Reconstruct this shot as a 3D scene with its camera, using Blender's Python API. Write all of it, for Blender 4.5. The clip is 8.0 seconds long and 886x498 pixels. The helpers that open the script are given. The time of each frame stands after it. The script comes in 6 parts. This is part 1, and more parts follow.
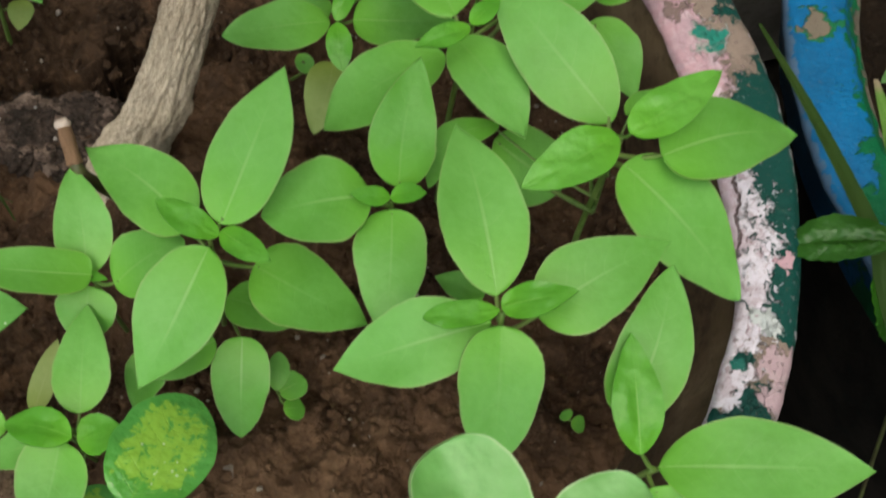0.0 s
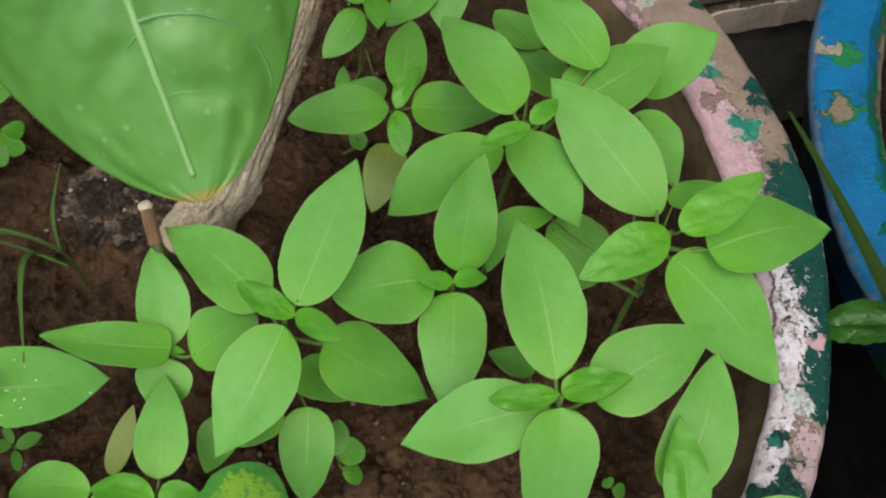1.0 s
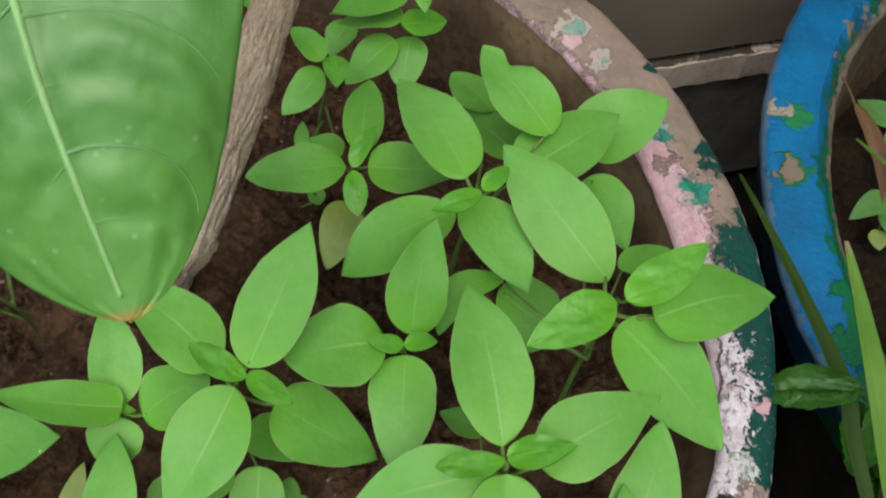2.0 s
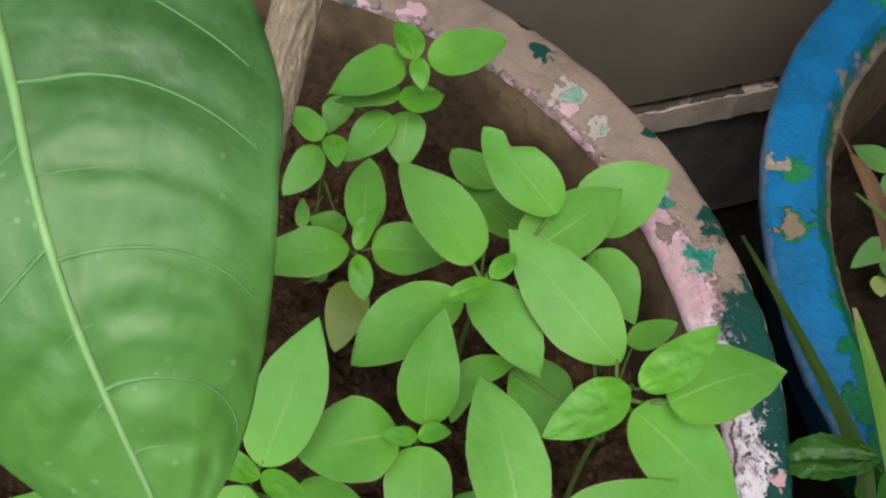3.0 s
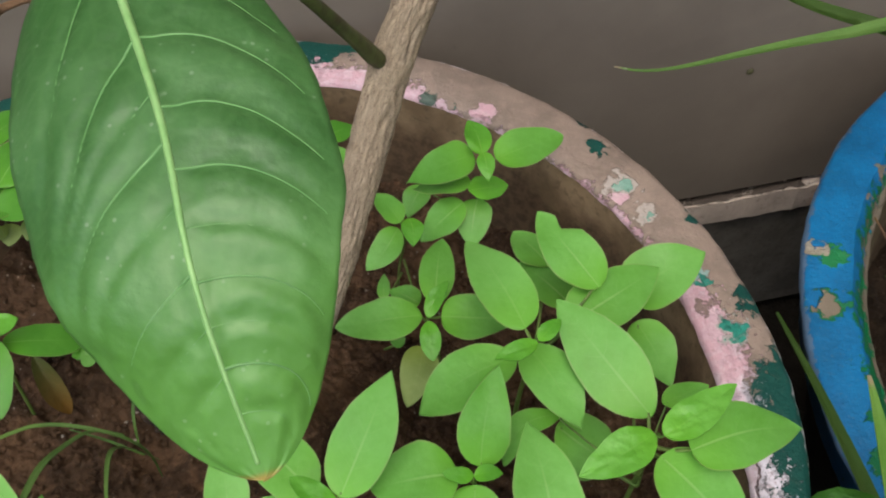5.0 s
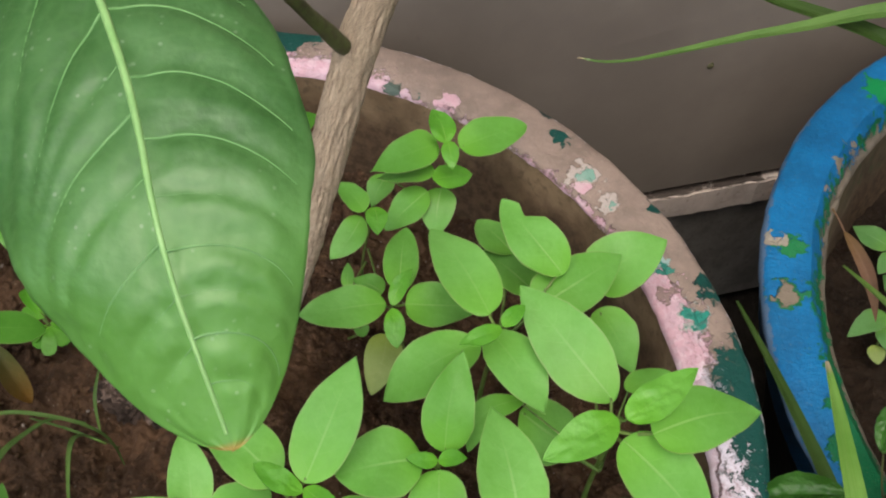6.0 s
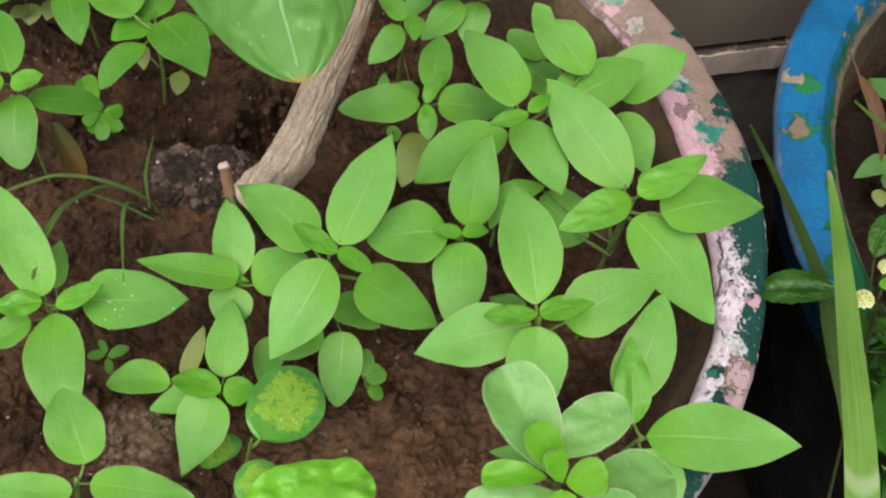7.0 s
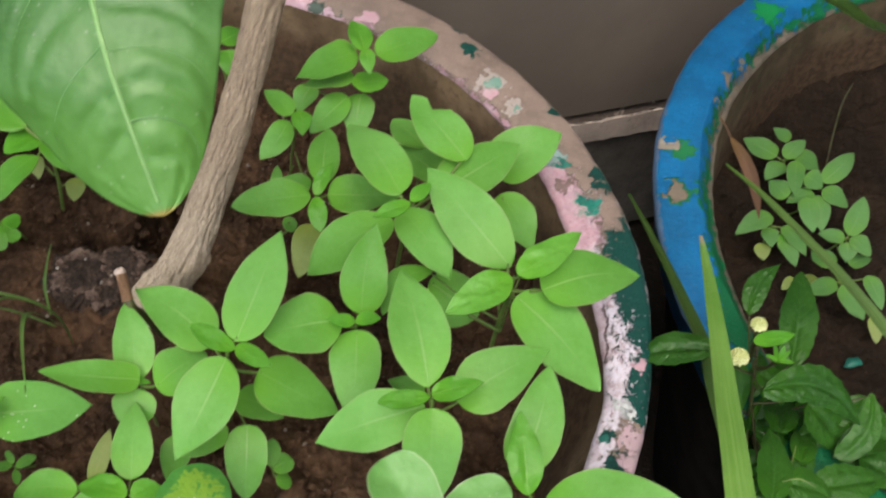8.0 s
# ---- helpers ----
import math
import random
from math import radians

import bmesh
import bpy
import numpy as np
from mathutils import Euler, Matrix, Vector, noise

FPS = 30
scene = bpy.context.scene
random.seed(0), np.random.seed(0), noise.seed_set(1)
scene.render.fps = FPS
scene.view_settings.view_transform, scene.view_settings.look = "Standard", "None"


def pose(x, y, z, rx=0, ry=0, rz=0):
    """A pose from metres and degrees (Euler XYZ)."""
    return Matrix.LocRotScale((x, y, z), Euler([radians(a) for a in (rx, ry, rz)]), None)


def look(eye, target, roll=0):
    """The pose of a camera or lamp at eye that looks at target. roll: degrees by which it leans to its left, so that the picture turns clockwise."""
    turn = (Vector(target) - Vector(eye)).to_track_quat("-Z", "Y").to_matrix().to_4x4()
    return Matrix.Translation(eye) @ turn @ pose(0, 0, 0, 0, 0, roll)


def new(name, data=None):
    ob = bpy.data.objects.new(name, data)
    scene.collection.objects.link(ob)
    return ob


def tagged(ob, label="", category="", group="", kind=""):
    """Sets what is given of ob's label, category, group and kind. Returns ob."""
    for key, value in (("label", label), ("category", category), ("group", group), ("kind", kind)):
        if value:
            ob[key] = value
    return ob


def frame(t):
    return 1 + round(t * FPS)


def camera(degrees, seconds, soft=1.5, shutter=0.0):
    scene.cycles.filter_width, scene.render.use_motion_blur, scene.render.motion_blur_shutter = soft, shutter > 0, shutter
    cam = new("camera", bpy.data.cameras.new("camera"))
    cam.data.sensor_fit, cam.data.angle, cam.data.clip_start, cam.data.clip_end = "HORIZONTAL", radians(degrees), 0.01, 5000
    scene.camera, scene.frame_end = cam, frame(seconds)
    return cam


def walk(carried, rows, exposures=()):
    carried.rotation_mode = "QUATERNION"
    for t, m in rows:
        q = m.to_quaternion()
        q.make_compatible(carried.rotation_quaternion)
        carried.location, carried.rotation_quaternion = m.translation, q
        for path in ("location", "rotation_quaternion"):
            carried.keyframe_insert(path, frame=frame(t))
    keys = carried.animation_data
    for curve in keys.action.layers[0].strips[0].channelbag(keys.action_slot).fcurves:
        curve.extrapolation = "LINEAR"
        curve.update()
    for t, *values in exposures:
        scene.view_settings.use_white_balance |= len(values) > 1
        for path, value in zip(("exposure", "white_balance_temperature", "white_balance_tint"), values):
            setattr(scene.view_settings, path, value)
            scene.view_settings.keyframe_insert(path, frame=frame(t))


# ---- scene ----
EXPOSURES = [(0.0, 0.79, 6800, -2), (1.7, 0.78, 6700, -1), (3.0, 0.8, 6600, 2), (4.7, 0.86, 6700, 3), (6.0, 1.02, 6800, 6), (7.0, 1.06, 6850, 7), (8.0, 0.99, 6750, 6)]
cam = camera(42, 8.0, soft=2.0, shutter=0.25)
walk(cam, [
    (0.0, look((0.0883, -0.1770, 0.3117), (0.0949, 0.0249, -0.0335), 6.90)),
    (0.5, look((0.0832, -0.1700, 0.3339), (0.0914, 0.0380, -0.0076), 7.61)),
    (1.0, look((0.0707, -0.1774, 0.3359), (0.0769, 0.0333, -0.0040), 7.60)),
    (1.5, look((0.0732, -0.1856, 0.3368), (0.0834, 0.0259, -0.0025), 9.04)),
    (1.7, look((0.0745, -0.1807, 0.3396), (0.0871, 0.0349, 0.0030), 9.75)),
    (2.8, look((0.0724, -0.1577, 0.3527), (0.0927, 0.0660, 0.0217), 9.70)),
    (3.0, look((0.0679, -0.1559, 0.3534), (0.0858, 0.0701, 0.0239), 8.51)),
    (3.2, look((0.0695, -0.1544, 0.3529), (0.0787, 0.0749, 0.0252), 6.49)),
    (3.5, look((0.0701, -0.1561, 0.3676), (0.0609, 0.0753, 0.0415), 4.51)),
    (3.9, look((0.0675, -0.1779, 0.3809), (0.0306, 0.0500, 0.0542), 0.76)),
    (4.0, look((0.0656, -0.1815, 0.3808), (0.0286, 0.0473, 0.0548), 1.20)),
    (4.5, look((0.0812, -0.1817, 0.3900), (0.0473, 0.0601, 0.0731), 0.59)),
    (4.6, look((0.0802, -0.1832, 0.3908), (0.0505, 0.0602, 0.0747), 1.03)),
    (4.7, look((0.0794, -0.1886, 0.3930), (0.0540, 0.0593, 0.0802), 1.31)),
    (6.0, look((0.0781, -0.1957, 0.3915), (0.0735, 0.0543, 0.0793), 4.87)),
    (6.5, look((0.0802, -0.2266, 0.3862), (0.0729, 0.0075, 0.0620), 7.09)),
    (7.0, look((0.0804, -0.2463, 0.3903), (0.0732, -0.0222, 0.0590), 7.41)),
    (7.2, look((0.0784, -0.2482, 0.3948), (0.0747, -0.0295, 0.0599), 7.94)),
    (7.5, look((0.0827, -0.2517, 0.3973), (0.0855, -0.0248, 0.0679), 7.87)),
    (8.0, look((0.0924, -0.2468, 0.4091), (0.1071, -0.0036, 0.0918), 7.69)),
], EXPOSURES)

# ---- light ----
world = bpy.data.worlds.new("sky")
scene.world = world
world.use_nodes = True
wn = world.node_tree
sky = wn.nodes.new("ShaderNodeTexSky")
sky.sky_type, sky.sun_disc = "NISHITA", False
sky.sun_elevation, sky.sun_rotation = radians(66), radians(186)
sky.air_density, sky.dust_density = 1.0, 4.0
wn.nodes["Background"].inputs["Strength"].default_value = 0.15
wn.links.new(sky.outputs["Color"], wn.nodes["Background"].inputs["Color"])
sun = new("sun", bpy.data.lights.new("sun", "SUN"))
sun.data.energy, sun.data.angle, sun.data.color = 1.2, radians(80), (1.0, 0.97, 0.92)
sun.matrix_world = look((-0.1, -0.55, 1.3), (0, 0, 0))


# ---- materials ----
class Graph:
    """A small wrapper that makes node networks short to write."""

    def __init__(self, name, rough=0.6, spec=0.4):
        self.mat = bpy.data.materials.new(name)
        self.mat.use_nodes = True
        self.tree = self.mat.node_tree
        self.bsdf = self.tree.nodes["Principled BSDF"]
        self.bsdf.inputs["Roughness"].default_value = rough
        self.bsdf.inputs["Specular IOR Level"].default_value = spec
        self.out = self.tree.nodes["Material Output"]

    def put(self, socket, value):
        if hasattr(value, "is_output"):
            self.tree.links.new(value, socket)
        elif isinstance(value, (tuple, list)) and len(value) == 3 and socket.type == "RGBA":
            socket.default_value = (*value, 1.0)
        else:
            socket.default_value = value

    def node(self, kind, out=0, settings=(), **inputs):
        n = self.tree.nodes.new(kind)
        for key, value in settings:
            if key == "operation":
                n.operation = value
            elif key == "data_type":
                n.data_type = value
            elif key == "blend_type":
                n.blend_type = value
            elif key == "feature":
                n.feature = value
            elif key == "dims":
                n.noise_dimensions = value
        for key, value in inputs.items():
            k = int(key[1:]) if key[0] == "i" and key[1:].isdigit() else key.replace("_", " ")
            self.put(n.inputs[k], value)
        return n.outputs[out]

    def math(self, op, a, b=0.0, c=0.0):
        return self.node("ShaderNodeMath", 0, (("operation", op),), i0=a, i1=b, i2=c)

    def mix(self, fac, a, b):
        n = self.tree.nodes.new("ShaderNodeMix")
        n.data_type = "RGBA"
        self.put(n.inputs["Factor"], fac)
        self.put(n.inputs[6], a)
        self.put(n.inputs[7], b)
        return n.outputs[2]

    def noise(self, scale, detail=3.0, rough=0.55, vec=None, color=False, dist=0.0):
        n = self.tree.nodes.new("ShaderNodeTexNoise")
        n.inputs["Scale"].default_value = scale
        n.inputs["Detail"].default_value = detail
        n.inputs["Roughness"].default_value = rough
        n.inputs["Distortion"].default_value = dist
        if vec is not None:
            self.put(n.inputs["Vector"], vec)
        return n.outputs[1 if color else 0]

    def step(self, value, low, high, to0=0.0, to1=1.0):
        n = self.tree.nodes.new("ShaderNodeMapRange")
        n.interpolation_type = "SMOOTHSTEP"
        for i, v in enumerate((value, low, high, to0, to1)):
            self.put(n.inputs[i], v)
        return n.outputs[0]

    def ramp(self, value, stops):
        n = self.tree.nodes.new("ShaderNodeValToRGB")
        e = n.color_ramp.elements
        while len(e) < len(stops):
            e.new(0.5)
        for el, (p, c) in zip(e, stops):
            el.position, el.color = p, (*c, 1.0)
        self.put(n.inputs[0], value)
        return n.outputs[0]

    def coords(self, kind="Object"):
        return self.tree.nodes.new("ShaderNodeTexCoord").outputs[kind]

    def xyz(self, vec):
        n = self.tree.nodes.new("ShaderNodeSeparateXYZ")
        self.put(n.inputs[0], vec)
        return n.outputs

    def random(self):
        return self.tree.nodes.new("ShaderNodeObjectInfo").outputs["Random"]

    def bump(self, height, strength=0.4, distance=0.001):
        n = self.tree.nodes.new("ShaderNodeBump")
        n.inputs["Strength"].default_value = strength
        n.inputs["Distance"].default_value = distance
        self.put(n.inputs["Height"], height)
        self.tree.links.new(n.outputs[0], self.bsdf.inputs["Normal"])
        return n.outputs[0]

    def color(self, c):
        self.put(self.bsdf.inputs["Base Color"], c)
        return self


def leaf_material(name, dark, light, vein, rough=0.58, side_veins=0.25, spots=0.0, lush=0.3, marble=None, pits=0.0, rib_width=0.026, rib_strength=0.34, rows=7.0, skew=0.0, rib_end=0.03, tip=None, edge=0.0, spec=0.28, stripes=0.0, joint=None, slope=0.6, net=0.0, vary=0.25, edge_tone=(0.34, 0.3, 0.17)):
    """A leaf: pale midrib and side veins along its own length, mottling at two scales, light shining through."""
    g = Graph(name, rough, spec)
    u, v, _ = g.xyz(g.coords("UV"))
    pos = g.coords("Object")
    off = g.math("ABSOLUTE", g.math("SUBTRACT", u, 0.5))
    big = g.noise(45, 2, 0.5, pos)
    fine = g.noise(420, 3, 0.6, pos)
    tone = g.math("ADD", g.math("MULTIPLY", big, 0.75), g.math("MULTIPLY", fine, 0.25))
    tone = g.math("ADD", tone, g.math("MULTIPLY", g.math("SUBTRACT", g.random(), 0.5), vary))
    col = g.mix(g.step(tone, 0.2, 0.8), dark, light)
    if not tip:
        col = g.mix(g.step(v, 0.0, 0.5, 0.6, 0.0), col, (0.92 * light[0], light[1], 0.42 * light[2]))
    if marble:
        m = g.noise(380, 4, 0.65, pos, dist=0.5)
        inside = g.math("MINIMUM", g.step(off, 0.28, 0.49, 0.1, -0.22), g.step(g.math("ABSOLUTE", g.math("SUBTRACT", v, 0.5)), 0.25, 0.48, 0.1, -0.24))
        col = g.mix(g.step(g.math("ADD", m, inside), 0.44, 0.58, 0.0, 0.9), col, marble)
    if tip:
        # base half darkened; on the shrub leaf this paints its turn from light
        col = g.mix(g.step(v, 0.0, 0.5, 0.85, 0.0), col, dark)
        col = g.mix(g.step(v, 0.4, 0.95, 0.0, 0.8), col, tip)
        col = g.mix(g.step(v, 0.982, 0.997, 0.0, 0.8), col, (0.3, 0.18, 0.04))
    rib = g.step(off, rib_width * 0.35, rib_width, 1.0, 0.0)
    rib = g.math("MULTIPLY", rib, g.step(v, 0.25, 0.8, rib_strength, rib_end))
    rib = g.math("MULTIPLY", rib, g.step(g.math("FRACT", g.math("MULTIPLY", g.random(), 7.3)), 0.0, 0.8, 0.25, 1.1))
    w = g.math("SUBTRACT", v, g.math("MULTIPLY", g.math("POWER", off, 1.4), slope))
    w = g.math("ADD", w, g.math("MULTIPLY", g.math("SUBTRACT", big, 0.5), 0.1))
    w = g.math("FRACT", g.math("ADD", g.math("MULTIPLY", w, rows), g.math("MULTIPLY", g.math("GREATER_THAN", u, 0.5), skew)))
    side = g.step(g.math("ABSOLUTE", g.math("SUBTRACT", w, 0.5)), 0.0, 0.05, 1.0, 0.0)
    side = g.math("MULTIPLY", side, g.math("MULTIPLY", g.step(off, 0.08, 0.46, side_veins, 0.0), g.step(v, 0.72, 0.97, 1.0, 0.15)))
    col = g.mix(g.math("MAXIMUM", rib, side), col, vein)
    if edge:
        col = g.mix(g.step(g.math("ADD", off, g.math("MULTIPLY", fine, 0.02)), 0.475, 0.505, 0.0, edge), col, edge_tone)
    # white dots: specks on leaf_speckled, painted wet glints on leaf_variegated
    if spots:
        s = g.tree.nodes.new("ShaderNodeTexVoronoi")
        s.inputs["Scale"].default_value = 520
        g.put(s.inputs["Vector"], pos)
        specks_glints = g.math("MULTIPLY", g.step(s.outputs[0], 0.12, 0.22, 1.0, 0.0), g.step(g.noise(90, 2, 0.5, pos), 0.52, 0.6))
        col = g.mix(g.math("MULTIPLY", specks_glints, spots), col, (0.75, 0.8, 0.7))
    h = g.math("ADD", g.math("MULTIPLY", g.noise(700, 3, 0.6, pos), 0.3), g.math("MULTIPLY", side, -1.0))
    if net:
        cell = g.tree.nodes.new("ShaderNodeTexVoronoi")
        cell.feature = "DISTANCE_TO_EDGE"
        cell.inputs["Scale"].default_value = 260
        g.put(cell.inputs["Vector"], pos)
        mesh = g.step(cell.outputs[0], 0.02, 0.16, 1.0, 0.0)
        col = g.mix(g.math("MULTIPLY", mesh, net), col, vein)
    if stripes:
        comb = g.tree.nodes.new("ShaderNodeCombineXYZ")
        g.put(comb.inputs[0], g.math("MULTIPLY", u, 26.0))
        g.put(comb.inputs[1], g.math("MULTIPLY", v, 5.0))
        line = g.noise(1.0, 3, 0.6, comb.outputs[0])
        fibre = g.math("MULTIPLY", g.step(line, 0.4, 0.66), g.step(g.noise(30, 3, 0.6, pos), 0.3, 0.6, 0.3, 1.0))
        col = g.mix(g.math("MULTIPLY", fibre, stripes), col, vein)
        h = g.math("ADD", h, g.math("MULTIPLY", fibre, 0.8))
    if joint:
        near = g.math("ABSOLUTE", g.math("SUBTRACT", g.math("ADD", v, g.math("MULTIPLY", g.math("MULTIPLY", off, off), -0.035)), joint))
        col = g.mix(g.step(near, 0.002, 0.012, 0.5, 0.0), col, (0.48, 0.58, 0.38))
        col = g.mix(g.step(v, 0.93, 0.975, 0.0, 0.9), col, (0.4, 0.3, 0.22))
    g.color(col)
    h = g.math("ADD", h, g.math("MULTIPLY", g.noise(130, 2, 0.5, pos), 2.2))
    h = g.math("ADD", h, g.math("MULTIPLY", rib, -0.3))
    if pits:
        h = g.math("ADD", h, g.math("MULTIPLY", g.noise(260, 2, 0.5, pos), pits))
    g.put(g.bsdf.inputs["Roughness"], g.step(big, 0.3, 0.7, rough - 0.1, rough + 0.08))
    g.bump(h, 0.4, 0.0007)
    thin = g.tree.nodes.new("ShaderNodeBsdfTranslucent")
    g.put(thin.inputs[0], g.mix(0.35, col, (0.13, 0.42, 0.02)))
    mixn = g.tree.nodes.new("ShaderNodeMixShader")
    mixn.inputs[0].default_value = lush
    g.tree.links.new(g.bsdf.outputs[0], mixn.inputs[1])
    g.tree.links.new(thin.outputs[0], mixn.inputs[2])
    g.tree.links.new(mixn.outputs[0], g.out.inputs[0])
    return g.mat


LEAF = {
    "broad": leaf_material("leaf_green", (0.1, 0.305, 0.036), (0.18, 0.445, 0.1), (0.36, 0.56, 0.22), 0.46, side_veins=0.08, edge=0.28, spec=0.35),
    "young": leaf_material("leaf_young", (0.078, 0.285, 0.02), (0.15, 0.405, 0.06), (0.33, 0.55, 0.16), 0.4, side_veins=0.06, pits=2.0, spec=0.35),
    "pale": leaf_material("leaf_pale", (0.19, 0.27, 0.075), (0.29, 0.36, 0.13), (0.38, 0.42, 0.2)),
    "variegated": leaf_material("leaf_variegated", (0.07, 0.28, 0.05), (0.115, 0.37, 0.08), (0.3, 0.5, 0.08), 0.2, marble=(0.27, 0.5, 0.06), spots=0.5, pits=3.0, rib_strength=0.2, spec=0.5),
    "quilted": leaf_material("leaf_quilted", (0.1, 0.36, 0.02), (0.17, 0.48, 0.045), (0.25, 0.5, 0.12), 0.3, side_veins=0.12, pits=2.5, spec=0.4),
    "speckled": leaf_material("leaf_speckled", (0.105, 0.31, 0.05), (0.165, 0.43, 0.1), (0.3, 0.5, 0.2), side_veins=0.06, spots=0.8),
    "succulent": leaf_material("leaf_succulent", (0.15, 0.39, 0.09), (0.27, 0.54, 0.19), (0.36, 0.58, 0.22), 0.4, side_veins=0.0, spots=0.25, lush=0.4, pits=1.5, rib_strength=0.12, edge=0.6, edge_tone=(0.5, 0.62, 0.36), spec=0.5),
    "fleshy": leaf_material("leaf_fleshy", (0.13, 0.44, 0.025), (0.24, 0.58, 0.06), (0.33, 0.62, 0.12), 0.34, side_veins=0.0, lush=0.5, pits=1.0, rib_strength=0.1, edge=0.5, edge_tone=(0.46, 0.6, 0.25), spec=0.5),
    "shrub": leaf_material("leaf_shrub", (0.019, 0.084, 0.013), (0.084, 0.208, 0.066), (0.17, 0.34, 0.12), 0.5, side_veins=0.0, spots=0.12, lush=0.12, rib_strength=0.0, rib_end=0.0, pits=0.8, tip=(0.1, 0.27, 0.04), spec=0.58, net=0.06, vary=0.0),
    "toothed": leaf_material("leaf_toothed", (0.013, 0.062, 0.008), (0.048, 0.165, 0.02), (0.1, 0.25, 0.06), 0.4, side_veins=0.4, pits=3.0, rows=9.0, skew=0.4, spec=0.33),
    "crinkled": leaf_material("leaf_crinkled", (0.012, 0.066, 0.007), (0.04, 0.14, 0.018), (0.1, 0.26, 0.07), 0.38, side_veins=0.3, pits=5.0, rows=9.0, skew=0.4, spec=0.45),
    "grass": leaf_material("leaf_grass", (0.05, 0.11, 0.025), (0.1, 0.185, 0.045), (0.16, 0.26, 0.09), 0.45, side_veins=0.0, stripes=0.4),
    "strap": leaf_material("leaf_strap", (0.018, 0.048, 0.007), (0.042, 0.088, 0.016), (0.09, 0.16, 0.04), 0.45, side_veins=0.0, stripes=0.5),
    "blade": leaf_material("leaf_blade", (0.1, 0.24, 0.035), (0.17, 0.34, 0.065), (0.27, 0.44, 0.14), 0.4, side_veins=0.0, stripes=0.45, joint=0.425),
    "withered": leaf_material("leaf_withered", (0.07, 0.085, 0.02), (0.18, 0.12, 0.035), (0.2, 0.14, 0.05), 0.6, lush=0.2, pits=2.0, tip=(0.28, 0.14, 0.03)),
    "dead": leaf_material("leaf_dead", (0.045, 0.026, 0.016), (0.13, 0.07, 0.043), (0.17, 0.1, 0.07), 0.7, lush=0.1, pits=3.0),
}
LEAF["tipped"] = leaf_material("leaf_tipped", (0.065, 0.15, 0.028), (0.125, 0.24, 0.055), (0.2, 0.32, 0.11), 0.45, side_veins=0.0, stripes=0.4, joint=0.925)
LEAF["deep"] = leaf_material("leaf_deep_green", (0.055, 0.205, 0.018), (0.11, 0.32, 0.045), (0.25, 0.46, 0.14), 0.42, side_veins=0.08, edge=0.2, spec=0.4)
LEAF["dull"] = leaf_material("leaf_dull_green", (0.075, 0.2, 0.052), (0.135, 0.3, 0.1), (0.27, 0.42, 0.2), 0.55, side_veins=0.08, edge=0.2, spec=0.25)
LEAF["bitten"] = LEAF["tiny"] = LEAF["broad"]
LEAF["clover"] = LEAF["young"]


def stalk_material(name, a, b):
    g = Graph(name, 0.5)
    pos = g.coords()
    g.color(g.mix(g.step(g.noise(150, 3, 0.6, pos), 0.3, 0.7), a, b))
    g.bump(g.noise(600, 3, 0.6, pos), 0.3, 0.0005)
    return g.mat


STALK = stalk_material("stalk_green", (0.07, 0.14, 0.022), (0.14, 0.21, 0.05))
STALK_RED = stalk_material("stalk_brown", (0.04, 0.032, 0.016), (0.07, 0.085, 0.025))
RIB = stalk_material("leaf_rib", (0.15, 0.31, 0.1), (0.22, 0.39, 0.15))
RIB_FINE = stalk_material("leaf_vein", (0.085, 0.215, 0.065), (0.125, 0.265, 0.095))
PETAL = stalk_material("petal_cream", (0.45, 0.5, 0.17), (0.62, 0.66, 0.36))


def bark_material(name="bark", dark=(0.15, 0.105, 0.072), light=(0.64, 0.54, 0.42), wash=(0.5, 0.41, 0.305), young=(0.33, 0.255, 0.185)):
    g = Graph(name, 0.85, 0.2)
    u, v, _ = g.xyz(g.coords("UV"))
    comb = g.tree.nodes.new("ShaderNodeCombineXYZ")
    g.put(comb.inputs[0], g.math("MULTIPLY", u, 40.0))
    g.put(comb.inputs[1], g.math("MULTIPLY", v, 2.6))
    grain = g.noise(1.0, 4, 0.66, comb.outputs[0], dist=1.6)
    big = g.noise(60, 3, 0.6, g.coords())
    crack = g.math("ABSOLUTE", g.math("SUBTRACT", grain, 0.5))
    fibre = g.math("MULTIPLY", g.step(crack, 0.0, 0.05), g.step(grain, 0.24, 0.45, 0.5, 1.0))
    col = g.mix(fibre, dark, light)
    high = g.math("ADD", v, g.math("MULTIPLY", g.math("SUBTRACT", big, 0.5), 6.0))
    col = g.mix(g.step(high, 4.5, 10.5, 0.0, 0.8), col, g.mix(fibre, tuple(0.8 * c for c in dark), young))
    col = g.mix(g.math("MULTIPLY", g.step(big, 0.35, 0.75), g.step(high, 4.5, 10.5, 0.4, 0.1)), col, wash)
    col = g.mix(g.step(g.noise(1100, 3, 0.6, g.coords()), 0.58, 0.78, 0.0, 0.3), col, dark)
    g.color(col)
    g.bump(g.math("ADD", fibre, g.math("MULTIPLY", g.noise(900, 3, 0.6, g.coords()), 0.4)), 0.7, 0.001)
    return g.mat


